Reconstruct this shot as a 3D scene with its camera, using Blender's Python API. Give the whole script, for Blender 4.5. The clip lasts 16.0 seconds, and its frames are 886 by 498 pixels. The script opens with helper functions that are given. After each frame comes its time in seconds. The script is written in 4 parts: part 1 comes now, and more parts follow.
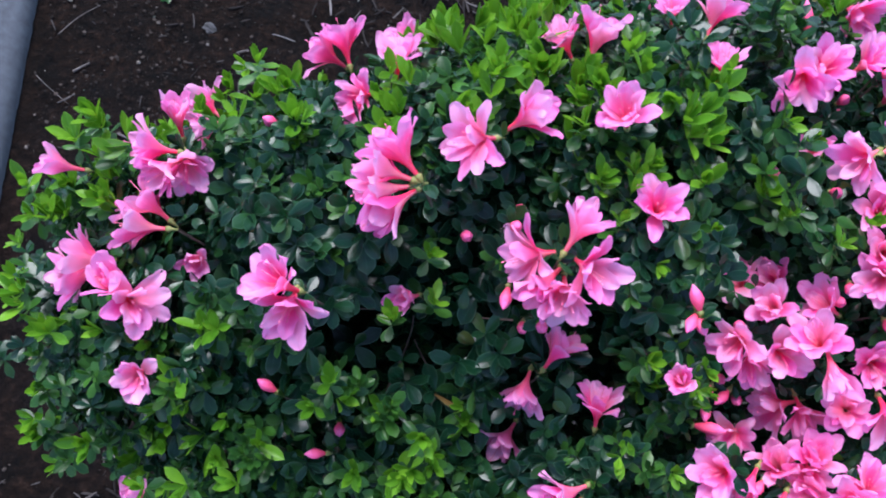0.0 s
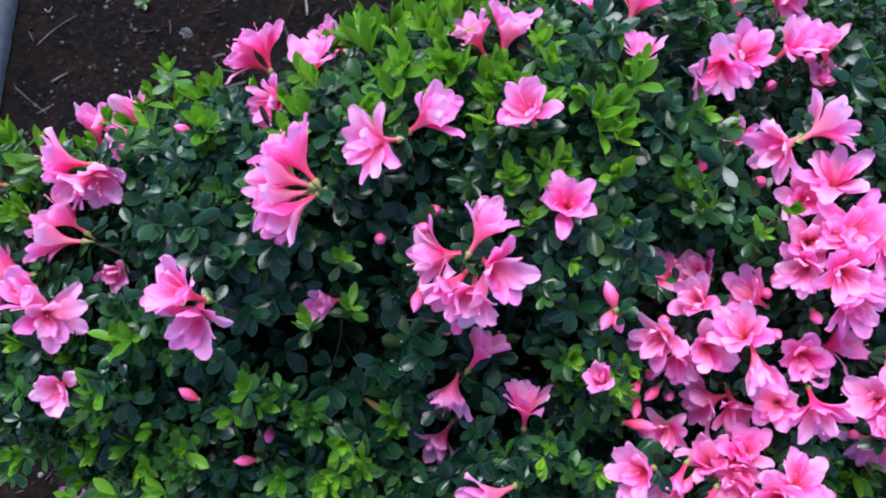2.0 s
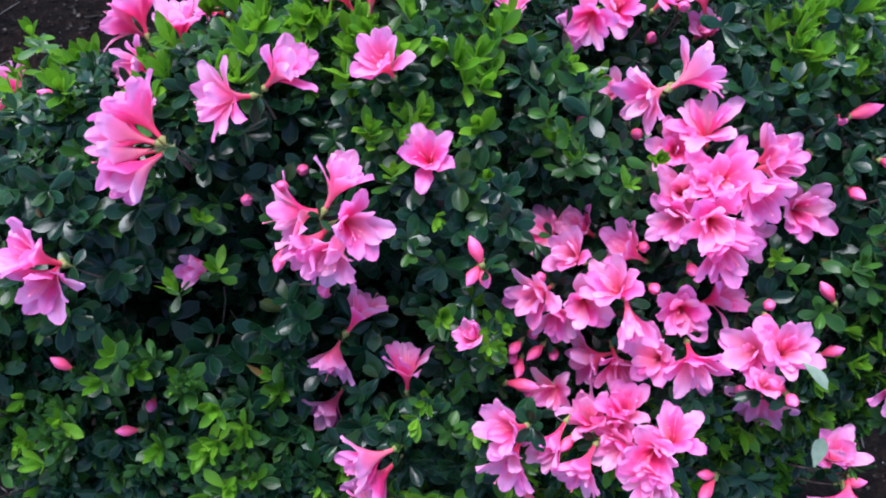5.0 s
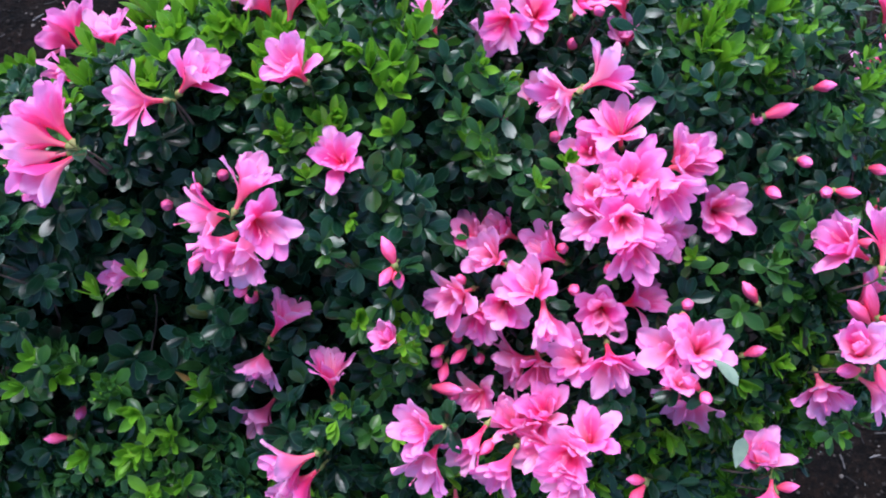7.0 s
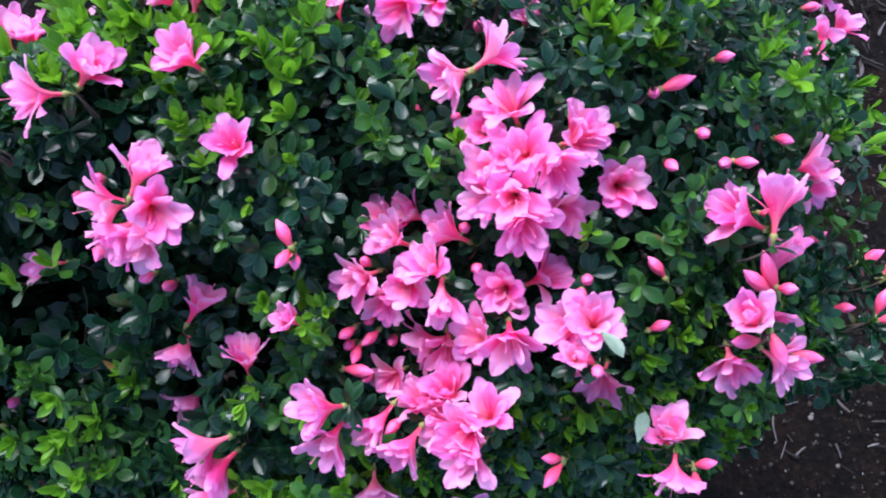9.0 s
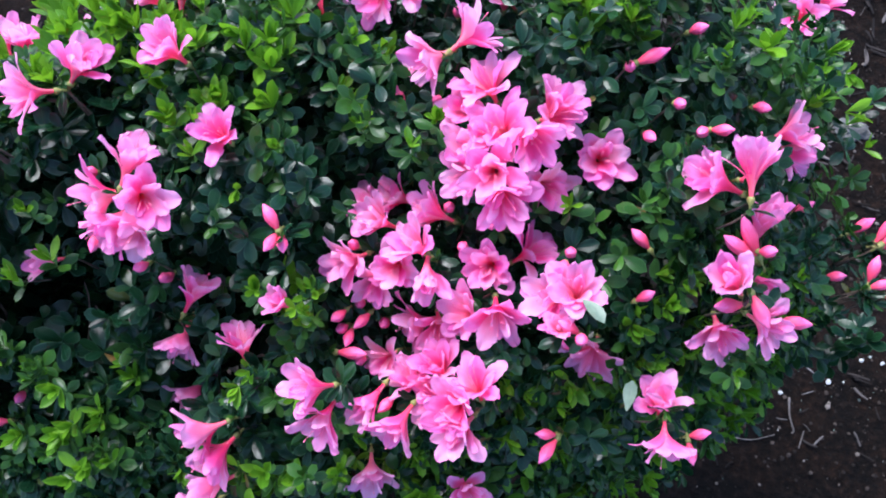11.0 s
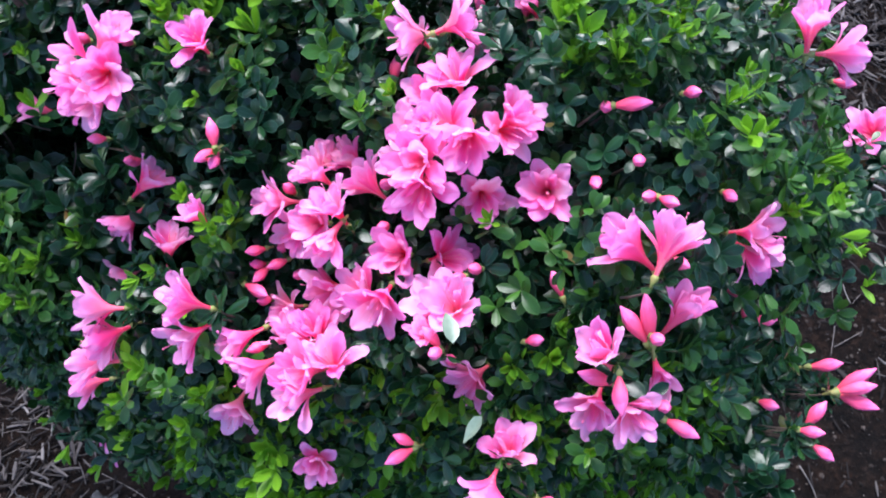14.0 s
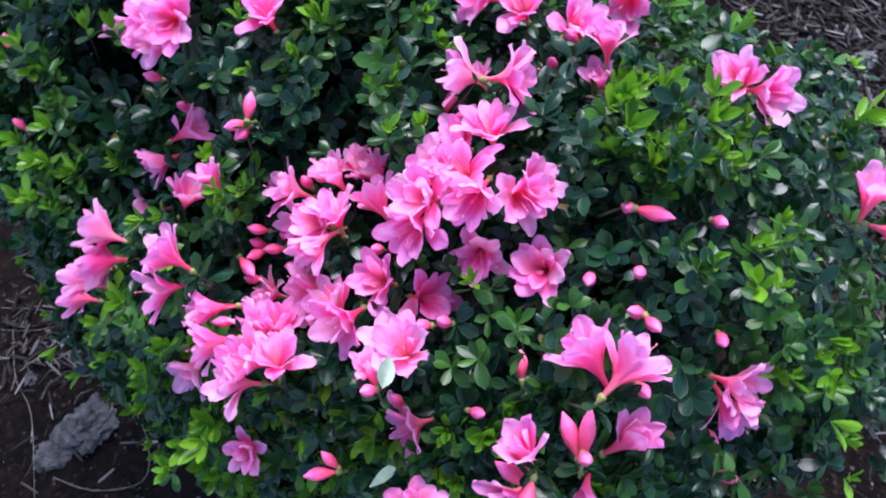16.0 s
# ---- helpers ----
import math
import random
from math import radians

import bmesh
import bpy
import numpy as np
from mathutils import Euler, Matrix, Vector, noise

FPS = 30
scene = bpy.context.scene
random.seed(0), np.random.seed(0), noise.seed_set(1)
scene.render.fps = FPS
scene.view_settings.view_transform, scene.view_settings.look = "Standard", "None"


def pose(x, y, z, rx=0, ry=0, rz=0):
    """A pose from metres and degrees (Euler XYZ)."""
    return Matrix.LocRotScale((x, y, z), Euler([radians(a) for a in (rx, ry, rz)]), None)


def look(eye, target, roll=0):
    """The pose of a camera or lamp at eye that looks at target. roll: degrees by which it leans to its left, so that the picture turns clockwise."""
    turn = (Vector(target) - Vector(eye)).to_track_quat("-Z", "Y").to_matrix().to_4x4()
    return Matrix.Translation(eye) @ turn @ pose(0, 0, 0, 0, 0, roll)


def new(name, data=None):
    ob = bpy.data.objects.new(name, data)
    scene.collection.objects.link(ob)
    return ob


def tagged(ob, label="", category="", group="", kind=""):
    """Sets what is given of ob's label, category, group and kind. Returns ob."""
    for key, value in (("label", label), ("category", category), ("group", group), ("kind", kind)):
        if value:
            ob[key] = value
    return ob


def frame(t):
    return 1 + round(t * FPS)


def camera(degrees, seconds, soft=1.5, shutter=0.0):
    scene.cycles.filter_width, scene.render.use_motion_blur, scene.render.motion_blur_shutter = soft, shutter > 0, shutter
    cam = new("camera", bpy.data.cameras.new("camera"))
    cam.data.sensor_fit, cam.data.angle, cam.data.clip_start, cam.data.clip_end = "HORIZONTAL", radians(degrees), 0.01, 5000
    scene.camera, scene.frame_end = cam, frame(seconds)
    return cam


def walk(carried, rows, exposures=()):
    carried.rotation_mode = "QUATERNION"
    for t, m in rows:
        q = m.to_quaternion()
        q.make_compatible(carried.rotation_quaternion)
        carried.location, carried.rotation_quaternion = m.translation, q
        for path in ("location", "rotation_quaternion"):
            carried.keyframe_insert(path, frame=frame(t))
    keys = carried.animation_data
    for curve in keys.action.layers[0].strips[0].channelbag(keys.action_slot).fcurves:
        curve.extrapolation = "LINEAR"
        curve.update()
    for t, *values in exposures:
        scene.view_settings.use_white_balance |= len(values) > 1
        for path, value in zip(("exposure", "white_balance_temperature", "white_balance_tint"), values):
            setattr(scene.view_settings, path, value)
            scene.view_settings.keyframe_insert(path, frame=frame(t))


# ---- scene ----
cam = camera(55.0, 16.0, soft=1.9, shutter=0.5)
PATH = [  # seconds, x, y, z, rx, ry, rz
    (0, -0.0201, -0.0484, 1.4101, 22.33, -8.08, 9.68),
    (0.5, 0.0048, -0.0460, 1.4119, 22.29, -7.34, 9.40),
    (1, 0.0252, -0.0392, 1.4146, 22.23, -6.75, 9.15),
    (1.5, 0.0410, -0.0326, 1.4156, 22.15, -6.29, 8.72),
    (2, 0.0597, -0.0269, 1.4171, 21.99, -5.77, 8.59),
    (2.5, 0.0805, -0.0189, 1.4180, 21.64, -5.33, 8.29),
    (3, 0.1033, -0.0156, 1.4169, 21.01, -4.99, 7.79),
    (3.5, 0.1208, -0.0183, 1.4103, 20.61, -4.91, 7.42),
    (4, 0.1343, -0.0231, 1.4075, 20.61, -5.13, 7.41),
    (6.5, 0.2095, -0.0437, 1.4072, 23.81, -4.83, 7.41),
    (7, 0.2322, -0.0471, 1.4070, 24.04, -4.10, 7.28),
    (7.5, 0.2537, -0.0488, 1.4071, 24.25, -3.29, 7.18),
    (8, 0.2753, -0.0498, 1.4086, 24.38, -2.56, 7.00),
    (8.5, 0.3017, -0.0514, 1.4108, 24.37, -1.88, 6.89),
    (9, 0.3402, -0.0541, 1.4099, 24.53, -0.67, 7.12),
    (9.2, 0.3534, -0.0544, 1.4085, 24.71, -0.23, 7.28),
    (11.3, 0.3796, -0.0836, 1.4060, 25.87, 2.63, 6.04),
    (11.5, 0.3892, -0.0796, 1.4036, 25.58, 2.97, 7.51),
    (12, 0.4529, -0.0650, 1.3971, 25.42, 2.18, 10.87),
    (12.5, 0.4819, -0.0567, 1.3931, 25.77, 2.50, 14.43),
    (13, 0.5056, -0.0449, 1.3880, 26.32, 1.91, 20.45),
    (13.5, 0.5301, -0.0370, 1.3816, 26.57, 1.85, 25.57),
    (14, 0.5426, -0.0338, 1.3828, 26.81, 2.02, 28.94),
    (14.5, 0.5297, -0.0213, 1.3764, 26.35, 1.13, 30.54),
    (15, 0.5225, -0.0018, 1.3731, 26.70, 0.34, 32.19),
    (15.5, 0.5561, 0.0205, 1.3778, 27.18, -0.42, 41.35),
    (16, 0.5880, 0.0398, 1.3801, 27.72, -0.62, 49.04),
]
walk(cam, [(t, pose(*p)) for t, *p in PATH],
     exposures=[(0, 1.75, 6000, 15.5), (6.5, 1.78, 5950, 15.5), (9, 1.91, 5950, 15.8), (12, 2.02, 6150, 16), (14, 2.15, 6200, 16), (15, 2.14, 6150, 16.3), (16, 1.9, 6000, 20)])

# ---------------------------------------------------------------- light
world = bpy.data.worlds.new("overcast_sky")
scene.world = world
world.use_nodes = True
wn, wl = world.node_tree.nodes, world.node_tree.links
sky = wn.new("ShaderNodeTexSky")
sky.sky_type = "NISHITA"
sky.sun_disc = False
sky.sun_elevation = radians(59)
sky.sun_rotation = radians(-36)
sky.air_density, sky.dust_density, sky.ozone_density = 1.0, 1.0, 2.0
wl.new(sky.outputs[0], wn["Background"].inputs[0])
wn["Background"].inputs[1].default_value = 0.118
sun = new("sun", bpy.data.lights.new("sun", "SUN"))
sun.data.energy, sun.data.angle, sun.data.color = 2.15, radians(34), (1.0, 0.985, 0.965)
sun.matrix_world = look((-0.9, 1.7, 4.2), (0.2, 0.2, 0.8))


# ---------------------------------------------------------------- materials
def material(name):
    m = bpy.data.materials.new(name)
    m.use_nodes = True
    nt = m.node_tree
    return m, nt.nodes, nt.links, nt.nodes["Principled BSDF"]


def ramp(nodes, stops):
    r = nodes.new("ShaderNodeValToRGB")
    e = r.color_ramp.elements
    while len(e) < len(stops):
        e.new(0.5)
    for k, (at, col) in zip(e, stops):
        k.position, k.color = at, (*col, 1)
    return r


def noise_tex(nodes, links, scale, detail=4.0, coords=None, rough=0.55):
    n = nodes.new("ShaderNodeTexNoise")
    n.inputs["Scale"].default_value, n.inputs["Detail"].default_value, n.inputs["Roughness"].default_value = scale, detail, rough
    if coords is not None:
        links.new(coords, n.inputs["Vector"])
    return n


def bumped(nodes, links, bsdf, height, strength, distance):
    b = nodes.new("ShaderNodeBump")
    b.inputs["Strength"].default_value, b.inputs["Distance"].default_value = strength, distance
    links.new(height, b.inputs["Height"])
    links.new(b.outputs[0], bsdf.inputs["Normal"])


def leaf_material(name, stops, rough, through_colour, share, rim_light, single):
    """A leaf: colour by leaf, fine blotches, a waxy gloss, and light let through."""
    m, n, l, p = material(name)
    geo = n.new("ShaderNodeObjectInfo" if single else "ShaderNodeNewGeometry")
    r = ramp(n, stops)
    l.new(geo.outputs["Random" if single else "Random Per Island"], r.inputs[0])
    tc = n.new("ShaderNodeTexCoord")
    blotch = noise_tex(n, l, 220, 3, tc.outputs["Object"])
    mix = n.new("ShaderNodeMix")
    mix.data_type, mix.blend_type = "RGBA", "MULTIPLY"
    mix.inputs[0].default_value = 0.45
    l.new(r.outputs[0], mix.inputs[6])
    bl = ramp(n, [(0.3, (0.55, 0.6, 0.5)), (0.7, (1.1, 1.05, 1.0))])
    l.new(blotch.outputs[0], bl.inputs[0])
    l.new(bl.outputs[0], mix.inputs[7])
    # a pale midrib, and rim light painted as a thin pale line along the edge
    across = n.new("ShaderNodeAttribute")
    across.attribute_name = "across"
    line = ramp(n, [(0.0, (0.22, 0.22, 0.22)), (0.1, (0, 0, 0)), (0.82, (0, 0, 0)), (0.97, (0.65, 0.65, 0.65))])
    l.new(across.outputs["Fac"], line.inputs[0])
    edge = n.new("ShaderNodeMix")
    edge.data_type = "RGBA"
    l.new(line.outputs[0], edge.inputs[0])
    l.new(mix.outputs[2], edge.inputs[6])
    edge.inputs[7].default_value = (*rim_light, 1)
    l.new(edge.outputs[2], p.inputs["Base Color"])
    p.inputs["Roughness"].default_value = rough
    p.inputs["Specular IOR Level"].default_value = 0.25
    veins = noise_tex(n, l, 600, 2, tc.outputs["Object"])
    bumped(n, l, p, veins.outputs[0], 0.25, 0.0006)
    t = n.new("ShaderNodeBsdfTranslucent")
    t.inputs[0].default_value = (*through_colour, 1)
    mx = n.new("ShaderNodeMixShader")
    mx.inputs[0].default_value = share
    l.new(p.outputs[0], mx.inputs[1])
    l.new(t.outputs[0], mx.inputs[2])
    l.new(mx.outputs[0], n["Material Output"].inputs[0])
    return m


MATURE = [(0.0, (0.003, 0.0165, 0.009)), (0.5, (0.0055, 0.0285, 0.0135)), (0.9, (0.012, 0.047, 0.014)), (0.992, (0.022, 0.06, 0.014)), (1.0, (0.14, 0.08, 0.03))]
MIDDLE = [(0.0, (0.01, 0.04, 0.0105)), (0.5, (0.019, 0.07, 0.012)), (1.0, (0.04, 0.125, 0.015))]
YOUNG = [(0.0, (0.03, 0.105, 0.007)), (0.5, (0.068, 0.195, 0.011)), (1.0, (0.14, 0.31, 0.018))]
mat_mature = leaf_material("mature_leaf", MATURE, 0.23, (0.02, 0.09, 0.014), 0.12, (0.04, 0.09, 0.05), False)
mat_middle = leaf_material("middle_leaf", MIDDLE, 0.33, (0.06, 0.18, 0.015), 0.2, (0.06, 0.14, 0.035), False)
mat_young = leaf_material("young_leaf", YOUNG, 0.33, (0.2, 0.47, 0.018), 0.3, (0.16, 0.33, 0.04), False)
mat_mature_one = leaf_material("mature_leaf_single", MATURE, 0.23, (0.02, 0.09, 0.014), 0.12, (0.04, 0.09, 0.05), True)
mat_young_one = leaf_material("young_leaf_single", YOUNG, 0.33, (0.2, 0.47, 0.018), 0.3, (0.16, 0.33, 0.04), True)


def petal_material():
    """Coral in the throat, clear pink along the lobe, pale lilac towards its edges, with faint veins."""
    m, n, l, p = material("pink_petal")
    uv = n.new("ShaderNodeUVMap")
    sep = n.new("ShaderNodeSeparateXYZ")
    l.new(uv.outputs[0], sep.inputs[0])
    info = n.new("ShaderNodeObjectInfo")
    side = n.new("ShaderNodeMath")
    side.operation = "SUBTRACT"
    side.inputs[1].default_value = 0.5
    l.new(sep.outputs[0], side.inputs[0])
    wide = n.new("ShaderNodeMath")
    wide.operation = "ABSOLUTE"
    l.new(side.outputs[0], wide.inputs[0])
    reach = n.new("ShaderNodeMath")
    reach.operation = "MULTIPLY_ADD"
    reach.inputs[1].default_value = 0.35
    l.new(wide.outputs[0], reach.inputs[0])
    l.new(sep.outputs[1], reach.inputs[2])
    tc = n.new("ShaderNodeTexCoord")
    soft = noise_tex(n, l, 130, 3, tc.outputs["Object"])
    stir = n.new("ShaderNodeMath")
    stir.operation = "MULTIPLY_ADD"
    stir.inputs[1].default_value = 0.22
    l.new(soft.outputs[0], stir.inputs[0])
    l.new(reach.outputs[0], stir.inputs[2])
    col = ramp(n, [(0.1, (0.93, 0.11, 0.17)), (0.42, (0.96, 0.125, 0.26)), (0.6, (0.97, 0.135, 0.36)), (0.85, (0.97, 0.19, 0.49)), (1.0, (0.98, 0.35, 0.7))])
    l.new(stir.outputs[0], col.inputs[0])
    # fine darker streaks along the lobe
    along = n.new("ShaderNodeMapping")
    along.inputs["Scale"].default_value = (26, 2.2, 1)
    l.new(uv.outputs[0], along.inputs[0])
    streak = noise_tex(n, l, 1.0, 4, along.outputs[0])
    tone = ramp(n, [(0.3, (0.92, 0.8, 0.86)), (0.62, (1, 1, 1))])
    l.new(streak.outputs[0], tone.inputs[0])
    lined = n.new("ShaderNodeMix")
    lined.data_type, lined.blend_type = "RGBA", "MULTIPLY"
    lined.inputs[0].default_value = 0.8
    l.new(col.outputs[0], lined.inputs[6])
    l.new(tone.outputs[0], lined.inputs[7])
    hue = n.new("ShaderNodeHueSaturation")
    vary = n.new("ShaderNodeMapRange")
    vary.inputs[3].default_value, vary.inputs[4].default_value = 0.76, 1.1
    l.new(info.outputs["Random"], vary.inputs[0])
    l.new(vary.outputs[0], hue.inputs["Saturation"])
    l.new(lined.outputs[2], hue.inputs["Color"])
    l.new(hue.outputs[0], p.inputs["Base Color"])
    p.inputs["Roughness"].default_value = 0.45
    p.inputs["Specular IOR Level"].default_value = 0.35
    bumped(n, l, p, streak.outputs[0], 0.35, 0.0007)
    t = n.new("ShaderNodeBsdfTranslucent")
    l.new(hue.outputs[0], t.inputs[0])
    mx = n.new("ShaderNodeMixShader")
    mx.inputs[0].default_value = 0.52
    l.new(p.outputs[0], mx.inputs[1])
    l.new(t.outputs[0], mx.inputs[2])
    l.new(mx.outputs[0], n["Material Output"].inputs[0])
    return m


mat_petal = petal_material()


def plain_material(name, a, b, scale, rough, bump=0.3, dist=0.001, detail=6, gloss=0.5):
    m, n, l, p = material(name)
    tc = n.new("ShaderNodeTexCoord")
    t = noise_tex(n, l, scale, detail, tc.outputs["Object"])
    r = ramp(n, [(0.3, a), (0.7, b)])
    l.new(t.outputs[0], r.inputs[0])
    l.new(r.outputs[0], p.inputs["Base Color"])
    p.inputs["Roughness"].default_value = rough
    p.inputs["Specular IOR Level"].default_value = gloss
    bumped(n, l, p, t.outputs[0], bump, dist)
    return m


def bud_material():
    """Deep coral at the neck of a bud, pink towards its tip, with streaks along it."""
    m, n, l, p = material("bud_pink")
    tc = n.new("ShaderNodeTexCoord")
    sep = n.new("ShaderNodeSeparateXYZ")
    l.new(tc.outputs["Object"], sep.inputs[0])
    along = n.new("ShaderNodeMapRange")
    along.inputs[2].default_value = 0.022
    l.new(sep.outputs[2], along.inputs[0])
    thin = n.new("ShaderNodeMapping")
    thin.inputs["Scale"].default_value = (900, 900, 60)
    l.new(tc.outputs["Object"], thin.inputs[0])
    streak = noise_tex(n, l, 1.0, 3, thin.outputs[0])
    stir = n.new("ShaderNodeMath")
    stir.operation = "MULTIPLY_ADD"
    stir.inputs[1].default_value = 0.45
    l.new(streak.outputs[0], stir.inputs[0])
    l.new(along.outputs[0], stir.inputs[2])
    col = ramp(n, [(0.2, (0.62, 0.045, 0.075)), (0.6, (0.84, 0.075, 0.17)), (0.95, (0.83, 0.095, 0.25)), (1.0, (0.88, 0.15, 0.36))])
    l.new(stir.outputs[0], col.inputs[0])
    l.new(col.outputs[0], p.inputs["Base Color"])
    p.inputs["Roughness"].default_value = 0.5
    p.inputs["Specular IOR Level"].default_value = 0.3
    bumped(n, l, p, streak.outputs[0], 0.3, 0.0006)
    return m


def soil_material():
    """Dark crumbly soil: reddish-brown patches in near-black, with fine crumbs."""
    m, n, l, p = material("dark_soil")
    tc = n.new("ShaderNodeTexCoord")
    crumbs = noise_tex(n, l, 75, 12, tc.outputs["Object"], 0.68)
    patches = noise_tex(n, l, 13, 5, tc.outputs["Object"], 0.6)
    fine = ramp(n, [(0.36, (0.0022, 0.0018, 0.0017)), (0.55, (0.0078, 0.0056, 0.0046)), (0.7, (0.021, 0.0145, 0.0115)), (0.8, (0.036, 0.027, 0.022))])
    l.new(crumbs.outputs[0], fine.inputs[0])
    wide = ramp(n, [(0.38, (0.6, 0.62, 0.68)), (0.62, (1.35, 1.08, 0.95))])
    l.new(patches.outputs[0], wide.inputs[0])
    mix = n.new("ShaderNodeMix")
    mix.data_type, mix.blend_type = "RGBA", "MULTIPLY"
    mix.inputs[0].default_value = 1.0
    l.new(fine.outputs[0], mix.inputs[6])
    l.new(wide.outputs[0], mix.inputs[7])
    l.new(mix.outputs[2], p.inputs["Base Color"])
    p.inputs["Roughness"].default_value = 0.95
    p.inputs["Specular IOR Level"].default_value = 0.08
    bumped(n, l, p, crumbs.outputs[0], 1.0, 0.016)
    return m


mat_bark = plain_material("azalea_bark", (0.035, 0.022, 0.016), (0.1, 0.07, 0.05), 180, 0.85)
mat_soil = soil_material()
mat_kerb = plain_material("kerb_concrete", (0.024, 0.029, 0.037), (0.044, 0.052, 0.064), 60, 0.85, 0.3, 0.003, 8)
mat_pale = plain_material("pale_stone", (0.02, 0.02, 0.019), (0.1, 0.1, 0.094), 40, 0.9, 0.5, 0.006, 8)
mat_chip = plain_material("white_chip", (0.22, 0.225, 0.22), (0.42, 0.43, 0.42), 80, 0.8)
mat_clod = plain_material("grey_clod", (0.012, 0.012, 0.012), (0.075, 0.074, 0.075), 70, 0.95, 0.9, 0.006, 10, 0.1)
mat_dry = plain_material("dry_twig", (0.04, 0.033, 0.03), (0.13, 0.11, 0.1), 120, 0.9)
mat_calyx = plain_material("calyx_green", (0.12, 0.17, 0.035), (0.24, 0.2, 0.06), 200, 0.6)
mat_bud = bud_material()
mat_pale_leaf = plain_material("pale_leaf", (0.09, 0.135, 0.09), (0.14, 0.19, 0.13), 150, 0.45)
mat_stamen = plain_material("stamen_pink", (0.8, 0.12, 0.25), (0.9, 0.25, 0.42), 300, 0.5)


# ---------------------------------------------------------------- helpers for meshes
def mesh_from(name, verts, faces, mat, smooth=True):
    me = bpy.data.meshes.new(name)
    me.from_pydata([tuple(v) for v in verts], [], [tuple(f) for f in faces])
    me.materials.append(mat)
    if smooth:
        me.polygons.foreach_set("use_smooth", [True] * len(me.polygons))
    me.update()
    return me


def sub(name, me, parent, m=None, label="", kind=""):
    ob = new(name, me)
    ob.parent = parent
    if m is not None:
        ob.matrix_basis = m
    return tagged(ob, label=label, kind=kind)


def frame_of(axis, spin=0.0):
    """A turn whose z axis is axis, with a spin about it."""
    q = Vector(axis).normalized().to_track_quat("Z", "Y").to_matrix()
    return q @ Matrix.Rotation(spin, 3, "Z")


def tube_along(points, radii, sides=6):
    vs, fs = [], []
    for i, p in enumerate(points):
        d = Vector(points[min(i + 1, len(points) - 1)]) - Vector(points[max(i - 1, 0)])
        m = frame_of(d)
        for k in range(sides):
            a = 2 * math.pi * k / sides
            vs.append(tuple(Vector(p) + m @ Vector((radii[i] * math.cos(a), radii[i] * math.sin(a), 0))))
    for i in range(len(points) - 1):
        for k in range(sides):
            a, b = i * sides + k, i * sides + (k + 1) % sides
            fs.append((a, b, b + sides, a + sides))
    fs.append(tuple(range(sides))[::-1])
    fs.append(tuple(range((len(points) - 1) * sides, len(points) * sides)))
    return vs, fs


def joined(pieces):
    vs, fs = [], []
    for v, f in pieces:
        n = len(vs)
        vs += [tuple(p) for p in v]
        fs += [tuple(i + n for i in q) for q in f]
    return vs, fs


# ---------------------------------------------------------------- ground
def ground_height(x, y):
    return 0.012 * noise.noise(Vector((x * 3, y * 3, 0.3))) + 0.005 * noise.noise(Vector((x * 17, y * 17, 2.3))) + 0.005 * noise.noise(Vector((x * 48, y * 48, 4.1)))


def build_ground():
    near = np.linspace(-1.4, 2.2, 330)
    xs = np.r_[-60, -20, -6, -3, near, 4, 8, 24, 60]
    ys = np.r_[-60, -20, -6, -3, near + 0.1, 4, 8, 24, 60]
    verts = [(x, y, ground_height(x, y)) for y in ys for x in xs]
    w = len(xs)
    faces = [(j * w + i, j * w + i + 1, (j + 1) * w + i + 1, (j + 1) * w + i) for j in range(len(ys) - 1) for i in range(w - 1)]
    tagged(new("ground", mesh_from("ground", verts, faces, mat_soil)), "dark brown bare soil strewn with fine litter", "soil", kind="structure")


build_ground()


# ---------------------------------------------------------------- the bush's form
CX, CY, HX, HY, LOW = 0.165, 0.245, 0.49, 0.31, 0.3
P_SIDE = 4.0


def crown_top(x, y):
    """Height of the clipped top of the bush at a place of the plan."""
    dip = 0.065 * math.exp(-((x - 0.11) ** 2 + (y - 0.1) ** 2) / 0.0045)
    dip += 0.048 * math.exp(-(x ** 2 / 0.006 + (y - 0.12) ** 2 / 0.004))
    return 0.727 - 0.081 * x + 0.901 * y + 0.161 * x * x + 0.364 * x * y - 1.253 * y * y - dip


def on_crown(theta, a):
    """A place on the crown's skin, and the way out of it. theta: round the plan; a: 0 at the skirt, 90 degrees at the top."""
    c, s = math.cos(theta), math.sin(theta)
    n = 1.02 if c < 0 < s else 1.7 if s < 0 < c else 3.2
    k = (abs(c) ** n + abs(s) ** n) ** (-1 / n)
    deep = HY + 0.11 * min(1, max(0, (c + 0.1) / 0.5)) if s > 0 else HY * 0.88
    wide = HX + 0.03 * min(1, max(0, (s + 0.4) / 0.6)) if c > 0 else HX
    p = P_SIDE
    r, h = math.cos(a) ** (2 / p), math.sin(a) ** (2 / p)
    x, y = CX + wide * k * c * r, CY + deep * k * s * r
    return Vector((x, y, LOW + (crown_top(x, y) - LOW) * h))

